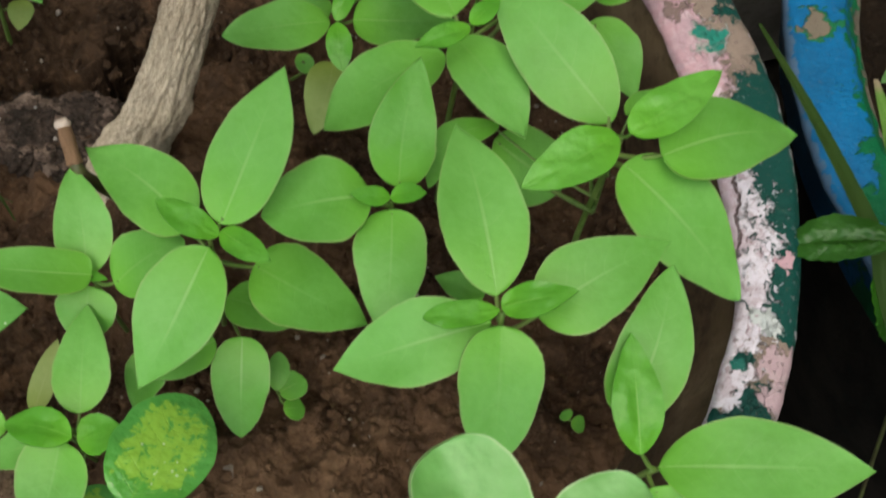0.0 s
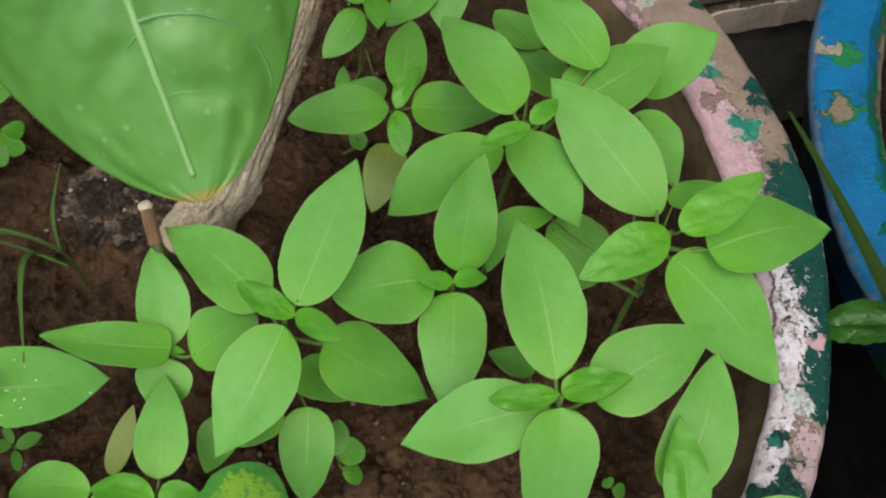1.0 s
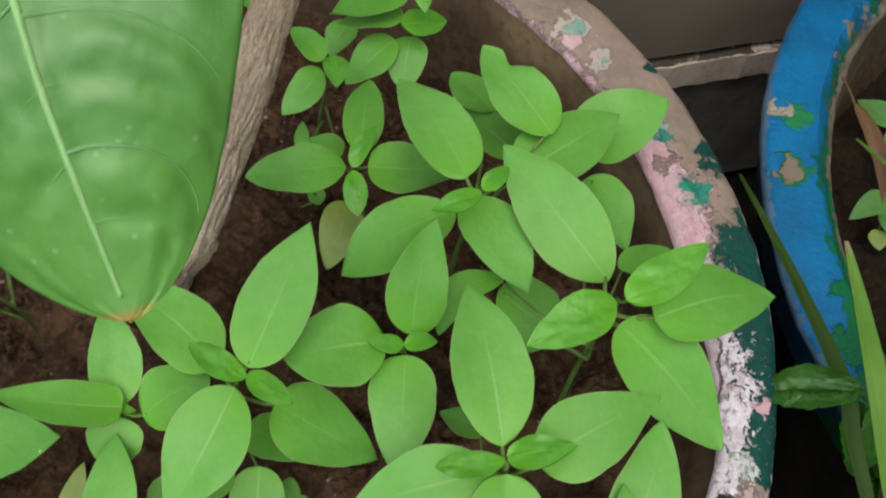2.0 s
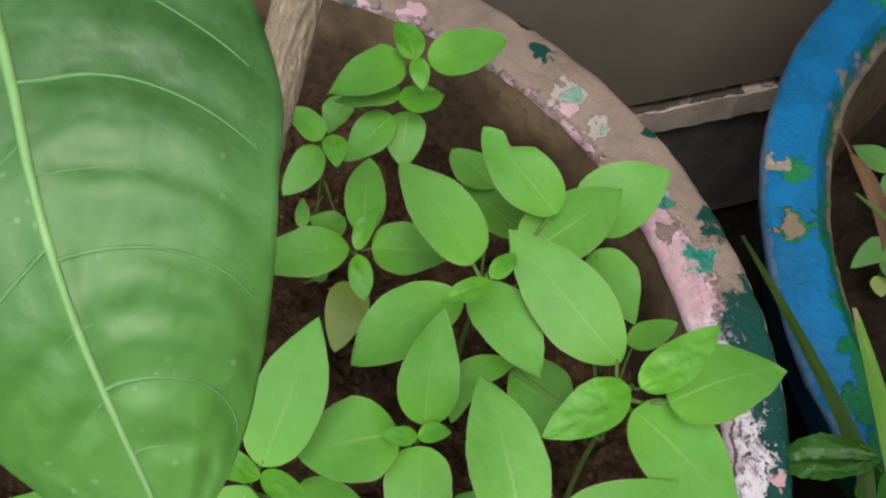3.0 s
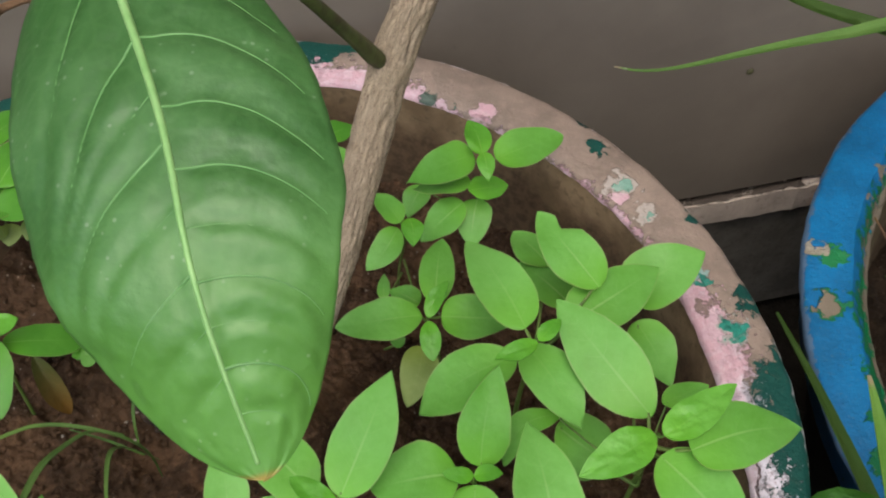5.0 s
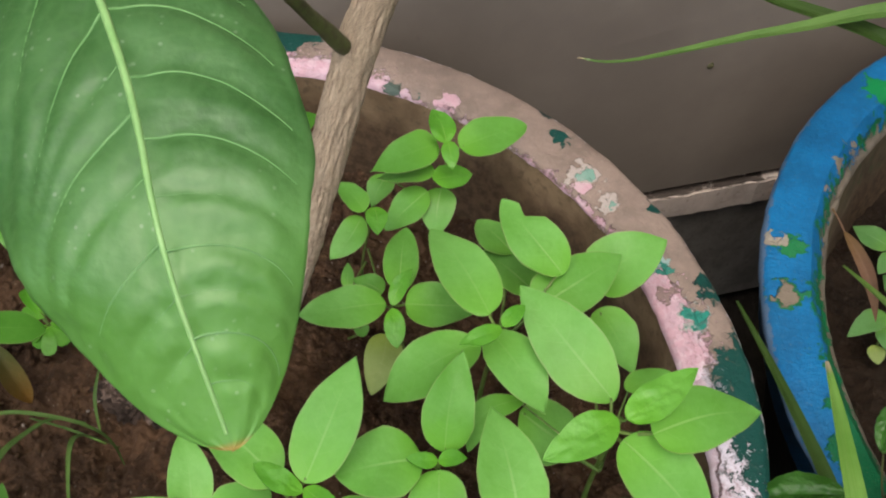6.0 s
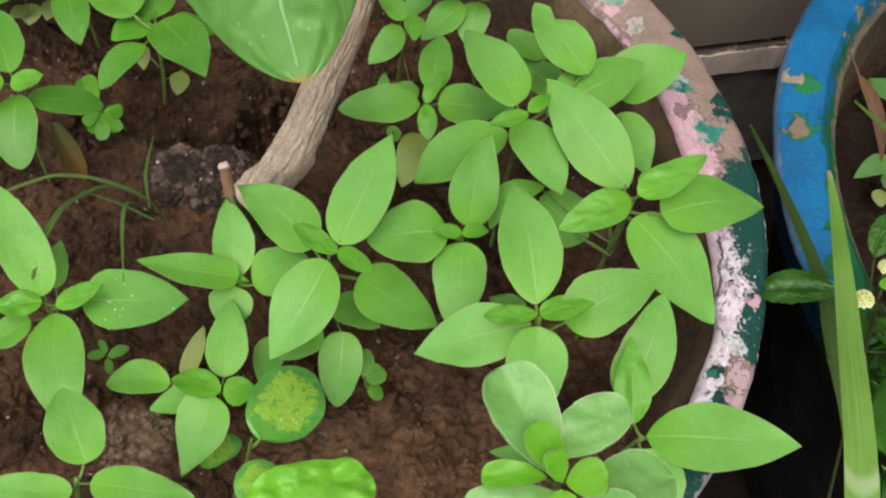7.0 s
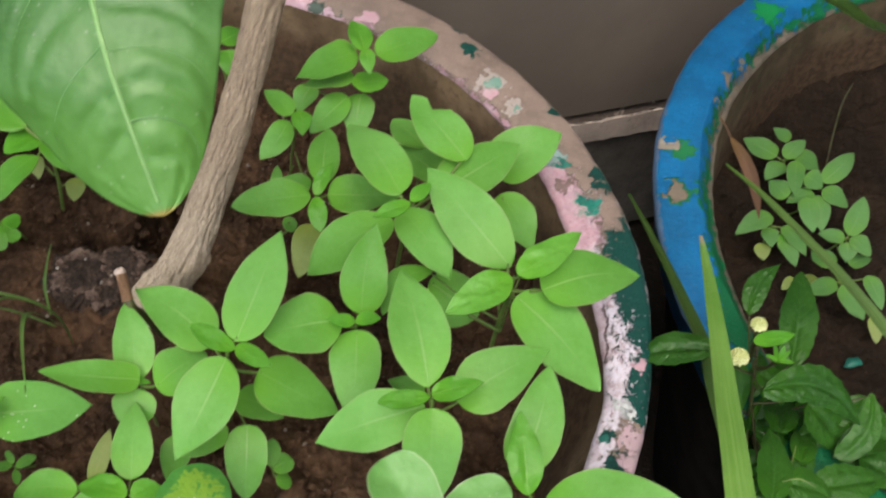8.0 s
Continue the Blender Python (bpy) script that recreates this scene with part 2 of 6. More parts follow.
def soil_material(name="soil", shading=0.0):
    g = Graph(name, 0.92, 0.18)
    pos = g.coords()
    a = g.noise(26, 5, 0.62, pos)
    mid = g.noise(110, 5, 0.68, pos)
    b = g.noise(420, 5, 0.7, pos)
    col = g.mix(g.step(a, 0.36, 0.66), (0.036, 0.02, 0.012), (0.118, 0.066, 0.037))
    col = g.mix(g.step(mid, 0.5, 0.72, 0.0, 0.65), col, (0.15, 0.083, 0.046))
    col = g.mix(g.step(mid, 0.42, 0.3, 0.0, 0.3), col, (0.018, 0.011, 0.007))
    col = g.mix(g.step(b, 0.52, 0.7, 0.0, 0.5), col, (0.19, 0.112, 0.067))
    v = g.tree.nodes.new("ShaderNodeTexVoronoi")
    v.inputs["Scale"].default_value = 330
    g.put(v.inputs["Vector"], pos)
    grit = g.math("MULTIPLY", g.step(v.outputs[0], 0.1, 0.24, 1.0, 0.0), g.step(g.noise(70, 3, 0.6, pos), 0.56, 0.66))
    col = g.mix(g.math("MULTIPLY", grit, 0.6), col, (0.33, 0.27, 0.22))
    dry = g.node("ShaderNodeVectorMath", 1, (("operation", "DISTANCE"),), i0=pos, i1=(-0.0263, -0.0859, 0.0))
    dry = g.math("ADD", dry, g.math("MULTIPLY", g.math("SUBTRACT", mid, 0.5), 0.03))
    col = g.mix(g.step(dry, 0.008, 0.02, 0.75, 0.0), col, g.mix(g.step(b, 0.4, 0.65), (0.17, 0.115, 0.075), (0.36, 0.27, 0.19)))
    dry = g.node("ShaderNodeVectorMath", 1, (("operation", "DISTANCE"),), i0=pos, i1=(0.065, -0.095, 0.0))
    dry = g.math("ADD", dry, g.math("MULTIPLY", g.math("SUBTRACT", g.noise(60, 5, 0.65, pos), 0.5), 0.09))
    col = g.mix(g.step(dry, 0.025, 0.065, 0.7, 0.0), col, g.mix(g.step(mid, 0.38, 0.62), (0.085, 0.047, 0.025), (0.185, 0.112, 0.066)))
    # blends the soil towards black: the blue planter's shade painted into its colour
    if shading:
        col = g.mix(shading, col, (0.012, 0.0085, 0.006))
    # soil a little darker around one point, with a ragged edge
    dark_patch = g.node("ShaderNodeVectorMath", 1, (("operation", "DISTANCE"),), i0=pos, i1=(-0.075, 0.07, 0.0))
    dark_patch = g.math("ADD", dark_patch, g.math("MULTIPLY", g.math("SUBTRACT", g.noise(40, 5, 0.65, pos), 0.5), 0.1))
    col = g.mix(g.step(dark_patch, 0.06, 0.11, 0.2, 0.0), col, (0.016, 0.01, 0.0065))
    g.color(col)
    g.put(g.bsdf.inputs["Roughness"], g.step(a, 0.3, 0.7, 0.95, 0.75))
    lumpy = g.math("ADD", g.math("MULTIPLY", mid, 0.9), g.math("MULTIPLY", b, 0.9))
    g.bump(g.math("SUBTRACT", lumpy, g.math("MULTIPLY", v.outputs[0], 0.25)), 1.0, 0.0032)
    return g.mat


def clod_material(name="dark_clod", dark=(0.02, 0.0135, 0.0105), pale=(0.08, 0.054, 0.043), dry=(0.2, 0.148, 0.125)):
    g = Graph(name, 0.85, 0.25)
    pos = g.coords()
    a, b = g.noise(140, 5, 0.7, pos), g.noise(600, 4, 0.7, pos)
    v = g.tree.nodes.new("ShaderNodeTexVoronoi")
    v.inputs["Scale"].default_value = 330
    g.put(v.inputs["Vector"], pos)
    col = g.mix(g.step(a, 0.35, 0.7), dark, pale)
    g.color(g.mix(g.step(b, 0.58, 0.72, 0.0, 0.6), col, dry))
    g.bump(g.math("SUBTRACT", g.math("ADD", a, g.math("MULTIPLY", b, 0.6)), g.math("MULTIPLY", v.outputs[0], 0.6)), 1.0, 0.004)
    return g.mat


BEIGE, PINK, CHALK, TEAL, PALE_TEAL = (0.25, 0.192, 0.165), (0.50, 0.315, 0.375), (0.62, 0.58, 0.675), (0.003, 0.052, 0.044), (0.16, 0.3, 0.25)


def peeling_paint(name, zones, colours, marks, radius, band, ground, lean=0.3, ragged=0.9, ridge=0.0):
    """Layers of old paint on a round rim. zones: angle, then the outer layer's share, how far the chalky layer reaches
    from the inner edge, and how pink it is. marks: x, y, size, colour of single flaked spots."""
    top, chalk, chalk2, base = colours
    g = Graph(name, 0.55, 0.3)
    pos = g.coords()

    def shifted(scale, amount, detail=5):
        n = g.node("ShaderNodeVectorMath", 0, (("operation", "SUBTRACT"),), i0=g.noise(scale, detail, 0.65, pos, True), i1=(0.5, 0.5, 0.5))
        n = g.node("ShaderNodeVectorMath", 0, (("operation", "SCALE"),), i0=n, Scale=amount)
        return g.node("ShaderNodeVectorMath", 0, (("operation", "ADD"),), i0=pos, i1=n)

    wpos = shifted(230, 0.006)
    wx, wy, _ = g.xyz(wpos)
    ang = g.math("ADD", g.math("DIVIDE", g.math("ARCTAN2", wy, wx), 2 * math.pi), 0.5)
    rad = g.math("SQRT", g.math("ADD", g.math("MULTIPLY", wx, wx), g.math("MULTIPLY", wy, wy)))
    rho = g.math("DIVIDE", g.math("SUBTRACT", rad, radius - band), band)
    zr, zg, zb = g.xyz(g.ramp(ang, [(a / 360 + 0.5, c) for a, c in zones]))
    n1, n2 = g.noise(95, 6, 0.72, wpos), g.noise(150, 6, 0.75, wpos)
    share = g.math("ADD", zr, g.math("MULTIPLY", g.math("SUBTRACT", rho, 0.6), lean))
    m_top = g.step(g.math("ADD", g.math("MULTIPLY", n1, 0.7), share), 0.845, 0.86)
    reach = g.math("SUBTRACT", g.math("ADD", zg, g.math("MULTIPLY", g.math("SUBTRACT", n2, 0.5), ragged)), rho)
    m_chalk = g.step(reach, 0.0, 0.03)
    flecks = g.math("MULTIPLY", g.step(g.noise(520, 3, 0.6, pos), 0.6, 0.64), g.step(g.math("ABSOLUTE", reach), 0.1, 0.28, 1.0, 0.0))
    hole = g.math("MULTIPLY", g.step(g.noise(210, 5, 0.7, wpos), 0.6, 0.62), g.step(rho, 0.25, 0.5))
    m_chalk = g.math("MULTIPLY", g.math("MAXIMUM", m_chalk, g.math("MULTIPLY", flecks, g.step(zg, 0.1, 0.3))), g.math("SUBTRACT", 1.0, hole))
    dirt, soft = g.noise(55, 4, 0.6, pos), g.noise(260, 4, 0.6, pos)
    col = g.mix(g.step(dirt, 0.36, 0.64, 0.0, 0.75), base, tuple(0.66 * c for c in base))
    col = g.mix(g.step(soft, 0.5, 0.75, 0.0, 0.35), col, tuple(min(1.0, 1.35 * c) for c in base))
    worn = g.mix(g.step(soft, 0.55, 0.8, 0.0, 0.5), top, tuple(0.85 * c + 0.014 for c in top))
    col = g.mix(m_top, col, worn)
    chalky = g.mix(g.step(g.math("ADD", g.math("MULTIPLY", g.noise(120, 4, 0.6, wpos), 0.9), g.math("SUBTRACT", 0.5, zb)), 0.35, 0.6), chalk, chalk2)
    flake = g.tree.nodes.new("ShaderNodeTexVoronoi")
    flake.inputs["Scale"].default_value = 330
    g.put(flake.inputs["Vector"], shifted(300, 0.005))
    tint, _, lift = g.xyz(flake.outputs["Color"])
    chalky = g.mix(g.step(tint, 0.55, 0.6, 0.0, 0.3), chalky, chalk2)
    chalky = g.mix(g.step(lift, 0.75, 0.77, 0.0, 0.35), chalky, tuple(0.6 * c for c in chalk))
    comb = g.tree.nodes.new("ShaderNodeCombineXYZ")
    g.put(comb.inputs[0], g.math("MULTIPLY", ang, 260.0))
    g.put(comb.inputs[1], g.math("MULTIPLY", rad, 900.0))
    scratch = g.noise(1.0, 4, 0.6, comb.outputs[0])
    chalky = g.mix(g.step(scratch, 0.57, 0.61, 0.0, 0.65), chalky, tuple(0.55 * c for c in chalk))
    chalky = g.mix(g.step(scratch, 0.44, 0.36, 0.0, 0.5), chalky, chalk2)
    chalky = g.mix(g.step(dirt, 0.52, 0.68, 0.0, 0.45), chalky, tuple(0.5 * c for c in chalk))
    comb = g.tree.nodes.new("ShaderNodeCombineXYZ")
    g.put(comb.inputs[0], g.math("MULTIPLY", ang, 420.0))
    g.put(comb.inputs[1], g.math("MULTIPLY", rad, 520.0))
    gaps = g.math("MULTIPLY", g.step(g.noise(1.0, 5, 0.7, comb.outputs[0]), 0.56, 0.58), g.step(g.noise(60, 3, 0.6, pos), 0.42, 0.48))
    m_chalk = g.math("MULTIPLY", m_chalk, g.math("SUBTRACT", 1.0, g.math("MULTIPLY", gaps, g.step(rho, 0.3, 0.45))))
    chalky = g.mix(g.step(rho, 0.2, 0.34, 0.5, 0.0), chalky, tuple(0.9 * c for c in chalk))
    col = g.mix(m_chalk, col, chalky)
    height = g.math("ADD", g.math("MULTIPLY", m_top, 0.3), g.math("MULTIPLY", m_chalk, g.math("ADD", 0.7, g.math("MULTIPLY", lift, 0.25))))
    if ridge:
        line = g.math("ABSOLUTE", g.math("SUBTRACT", g.math("ADD", rho, g.math("MULTIPLY", g.math("SUBTRACT", g.noise(40, 3, 0.6, pos), 0.5), 0.15)), ridge))
        line = g.math("MULTIPLY", g.step(line, 0.008, 0.028, 1.0, 0.0), g.math("MULTIPLY", g.step(g.noise(160, 4, 0.6, pos), 0.42, 0.55), g.step(zr, 0.85, 0.95)))
        col = g.mix(g.math("MULTIPLY", line, 0.85), col, (0.1, 0.06, 0.055))
        height = g.math("SUBTRACT", height, line)
    edge = g.step(g.math("ADD", rho, g.math("MULTIPLY", g.math("SUBTRACT", soft, 0.5), 0.12)), 0.965, 0.985, 0.0, 0.75)
    col = g.mix(edge, col, tuple(0.5 * (x + y) for x, y in zip(base, chalk2)))
    fpos = shifted(120, 0.016)
    for cx, cy, size, c in marks:
        d = g.node("ShaderNodeVectorMath", 1, (("operation", "DISTANCE"),), i0=fpos, i1=(cx, cy, ground))
        d = g.math("ADD", d, g.math("MULTIPLY", g.math("SUBTRACT", soft, 0.5), size * 1.8))
        m = g.step(d, size * 0.9, size, 1.0, 0.0)
        col = g.mix(m, col, g.mix(g.step(soft, 0.45, 0.7, 0.0, 0.5), c, tuple(0.5 * k + 0.22 for k in c)) if max(c) > 0.2 else c)
        height = g.math("ADD", height, g.math("MULTIPLY", m, 0.3))
    grime = g.step(g.noise(700, 3, 0.7, pos), 0.58, 0.75, 0.0, 0.35)
    col = g.mix(grime, col, (0.16, 0.12, 0.09))
    g.color(col)
    g.bump(g.math("ADD", height, g.math("MULTIPLY", g.noise(420, 4, 0.65, pos), 0.4)), 1.0, 0.0016)
    return g.mat


def inner_wall_material(name, a, b, c, spec=0.25, soil_line=None):
    g = Graph(name, 0.9, spec)
    pos = g.coords()
    n, m = g.noise(32, 5, 0.62, pos), g.noise(240, 4, 0.65, pos)
    col = g.mix(g.step(n, 0.35, 0.65), a, b)
    col = g.mix(g.step(m, 0.5, 0.75, 0.0, 0.6), col, c)
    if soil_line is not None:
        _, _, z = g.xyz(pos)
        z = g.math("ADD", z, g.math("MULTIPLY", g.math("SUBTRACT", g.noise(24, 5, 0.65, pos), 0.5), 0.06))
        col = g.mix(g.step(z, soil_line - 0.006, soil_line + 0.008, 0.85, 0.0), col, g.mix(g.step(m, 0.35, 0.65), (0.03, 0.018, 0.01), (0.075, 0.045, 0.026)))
    g.color(col)
    g.bump(g.math("ADD", n, g.math("MULTIPLY", m, 0.4)), 0.6, 0.0015)
    return g.mat


def plaster_material():
    g = Graph("wall_paint", 0.6, 0.3)
    pos = g.coords()
    n, m = g.noise(9, 5, 0.6, pos), g.noise(160, 4, 0.6, pos)
    col = g.mix(g.step(n, 0.3, 0.7), (0.132, 0.111, 0.095), (0.172, 0.146, 0.125))
    g.color(g.mix(g.step(m, 0.62, 0.8, 0.0, 0.4), col, (0.1, 0.08, 0.07)))
    g.bump(g.math("ADD", m, g.math("MULTIPLY", n, 0.6)), 0.15, 0.001)
    return g.mat


def ledge_material():
    g = Graph("ledge_cement", 0.8, 0.25)
    pos = g.coords()
    n, m = g.noise(40, 5, 0.65, pos), g.noise(220, 4, 0.65, pos)
    col = g.mix(g.step(n, 0.35, 0.65), (0.4, 0.335, 0.3), (0.54, 0.46, 0.415))
    col = g.mix(g.step(m, 0.55, 0.72, 0.0, 0.5), col, (0.22, 0.17, 0.14))
    _, _, z = g.xyz(pos)
    chip = g.math("ADD", z, g.math("MULTIPLY", g.math("SUBTRACT", g.noise(70, 5, 0.7, pos), 0.5), 0.007))
    chip = g.step(chip, 0.0098, 0.0108)
    g.color(g.mix(chip, col, (0.07, 0.055, 0.048)))
    g.bump(g.math("SUBTRACT", g.math("ADD", n, m), chip), 0.7, 0.002)
    return g.mat


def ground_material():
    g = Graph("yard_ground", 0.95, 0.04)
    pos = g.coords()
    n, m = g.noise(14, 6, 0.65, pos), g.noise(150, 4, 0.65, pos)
    # near-black tones carry the deep shade of the gap between the planters
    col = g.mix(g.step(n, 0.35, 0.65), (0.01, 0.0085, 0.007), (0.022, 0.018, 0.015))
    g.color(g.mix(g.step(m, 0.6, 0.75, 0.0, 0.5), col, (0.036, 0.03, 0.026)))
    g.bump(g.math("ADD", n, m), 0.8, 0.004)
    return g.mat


PLINTH = inner_wall_material("plinth_cement", (0.075, 0.068, 0.062), (0.125, 0.113, 0.103), (0.045, 0.04, 0.036))
BARK, SOIL, SHADED_SOIL, CLOD = bark_material(), soil_material(), soil_material("shaded_soil", 0.85), clod_material()
CRUMB, GRIT_WHITE = clod_material("dry_crumb", (0.07, 0.046, 0.036), (0.24, 0.175, 0.145), (0.34, 0.27, 0.23)), clod_material("white_grit", (0.4, 0.38, 0.36), (0.7, 0.68, 0.66), (0.8, 0.8, 0.8))
RIM_PAINT = peeling_paint("planter_rim_paint", [
    (-180, (0.9, 0.1, 0.5)), (-60, (0.9, 0.2, 0.5)), (-31, (0.95, 0.6, 0.3)), (-27, (0.95, 0.75, 0.3)), (-23, (0.5, 0.68, 0.35)), (-19, (0.22, 0.66, 0.25)), (-13.5, (0.22, 0.68, 0.2)),
    (-12.2, (0.95, 0.7, 0.3)), (-9, (1.0, 0.62, 0.12)), (-6, (1.0, 0.74, 0.5)), (-4, (1.0, 0.7, 0.25)), (-1, (1.0, 0.62, 0.15)), (2, (0.95, 0.5, 0.35)), (5, (0.8, 0.4, 0.5)),
    (8, (0.56, 0.4, 0.4)), (13, (0.52, 0.46, 0.5)), (15, (0.36, 0.56, 0.9)), (18, (0.34, 0.48, 0.95)), (22, (0.42, 0.5, 1.0)), (25, (0.4, 0.42, 0.9)), (28, (0.26, 0.2, 0.5)),
    (32, (0.15, 0.0, 0.5)), (41, (0.15, 0.07, 1.0)), (47, (0.15, 0.07, 1.0)), (53, (0.12, 0.0, 0.5)), (72, (0.15, 0.1, 0.5)), (80, (0.2, 0.4, 0.8)), (86, (0.4, 0.36, 0.7)), (96, (0.85, 0.45, 0.6)), (104, (1.0, 0.5, 0.7)), (150, (1.0, 0.2, 0.5))],
    (TEAL, PINK, CHALK, BEIGE),
    [(0.1666, 0.0545, 0.0066, (0.33, 0.33, 0.32)), (0.1666, 0.0545, 0.0052, (0.02, 0.21, 0.165)), (0.1165, 0.140, 0.0052, TEAL), (0.0925, 0.1665, 0.0032, (0.012, 0.02, 0.018)), (0.0985, 0.1648, 0.0022, (0.012, 0.03, 0.026)), (0.1102, 0.1548, 0.003, (0.012, 0.03, 0.026)), (0.0443, 0.1590, 0.0042, (0.07, 0.1, 0.085)), (0.0530, 0.1540, 0.0036, (0.07, 0.1, 0.085)), (0.0688, 0.1552, 0.0046, PINK), (0.1262, 0.1135, 0.0042, PINK), (0.1265, 0.121, 0.0074, (0.38, 0.33, 0.31)), (0.127, 0.1205, 0.0048, PALE_TEAL),
     (0.1365, 0.1065, 0.0054, (0.38, 0.33, 0.31)), (0.137, 0.106, 0.0034, PALE_TEAL), (0.1545, 0.1075, 0.0034, TEAL), (0.1713, 0.0733, 0.0042, TEAL), (0.1699, 0.0659, 0.003, TEAL), (0.1535, 0.0795, 0.0042, (0.24, 0.36, 0.35)),
     (0.156, 0.0765, 0.003, (0.03, 0.2, 0.16)), (0.1575, 0.064, 0.0034, (0.2, 0.14, 0.135)), (0.1770, -0.0386, 0.0042, (0.5, 0.53, 0.55)), (0.1848, -0.0191, 0.0032, PINK), (0.1755, -0.0570, 0.0024, TEAL), (0.1718, -0.0612, 0.0040, TEAL), (0.1715, -0.0665, 0.0058, TEAL), (0.1722, -0.0500, 0.0026, TEAL), (0.1697, -0.0519, 0.0020, (0.02, 0.14, 0.12)), (0.1803, -0.0205, 0.0018, TEAL), (0.1807, -0.0254, 0.0016, TEAL), (0.1636, -0.0661, 0.0030, TEAL), (0.1805, -0.0500, 0.0062, (0.42, 0.3, 0.34)), (0.1785, -0.0600, 0.0058, (0.42, 0.3, 0.34))], 0.1905, 0.0265, 0.052, ridge=0.3)
BLUE_PAINT = peeling_paint("blue_rim_paint", [
    (-180, (0.34, 0.1, 0.5)), (-172, (0.4, 0.1, 0.5)), (-164, (0.48, 0.12, 0.5)), (-157, (0.62, 0.14, 0.5)), (-148, (0.85, 0.1, 0.6)), (-120, (0.7, 0.0, 0.5)), (0, (0.3, 0.0, 0.4)),
    (120, (0.3, 0.0, 0.4)), (150, (0.3, 0.14, 0.5)), (166, (0.33, 0.14, 0.58)), (180, (0.34, 0.1, 0.5))],
    ((0.0, 0.11, 0.04), (0.14, 0.12, 0.095), (0.2, 0.17, 0.14), (0.001, 0.125, 0.32)),
    [(-0.208, 0.0045, 0.0082, (0.01, 0.13, 0.05)), (-0.2095, 0.005, 0.0062, (0.17, 0.14, 0.11)), (-0.204, 0.031, 0.0068, (0.01, 0.15, 0.05)), (-0.211, 0.0345, 0.0045, (0.26, 0.23, 0.19)), (-0.1505, 0.1368, 0.009, (0.0, 0.2, 0.055)), (-0.1655, 0.0975, 0.0050, (0.2, 0.17, 0.135)), (-0.1735, 0.0845, 0.0044, (0.2, 0.17, 0.135)), (-0.1815, 0.0680, 0.0040, (0.2, 0.16, 0.13)), (-0.1905, 0.0150, 0.0040, (0.18, 0.16, 0.13))], 0.2185, 0.03, 0.012, lean=-0.45, ragged=0.7)
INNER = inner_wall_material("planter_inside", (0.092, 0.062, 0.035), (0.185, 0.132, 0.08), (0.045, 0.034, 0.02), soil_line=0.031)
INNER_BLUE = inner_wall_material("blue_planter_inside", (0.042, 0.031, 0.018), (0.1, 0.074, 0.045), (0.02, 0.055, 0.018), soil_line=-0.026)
# outer walls near black: the shade of the gap is put into this colour
SHADED_OUTSIDE = inner_wall_material("planter_outside", (0.007, 0.006, 0.0055), (0.016, 0.013, 0.011), (0.005, 0.009, 0.008), 0.04)
WALL, LEDGE, GROUND = plaster_material(), ledge_material(), ground_material()


# ---- building blocks ----
def part(name, mesh, material, parent=None, label="", m=None):
    """One mesh object under a thing or a part."""
    data = bpy.data.meshes.new(name)
    if isinstance(mesh, bmesh.types.BMesh):
        mesh.to_mesh(data)
        mesh.free()
    else:
        verts, faces, uvs = mesh
        data.from_pydata(verts, [], faces)
        if uvs:
            layer = data.uv_layers.new(name="UVMap")
            idx = np.zeros(len(data.loops), np.int32)
            data.loops.foreach_get("vertex_index", idx)
            layer.data.foreach_set("uv", np.asarray(uvs, np.float32)[idx].ravel())
    data.polygons.foreach_set("use_smooth", [True] * len(data.polygons))
    data.materials.append(material)
    data.update()
    ob = new(name, data)
    if m is not None:
        ob.matrix_basis = m
    if parent is not None:
        ob.parent = parent
    if label:
        tagged(ob, label)
    return ob


def empty(name, at, label, category, group="", kind=""):
    ob = new(name)
    ob.location = at
    ob.empty_display_size = 0.01
    return tagged(ob, label, category, group, kind)


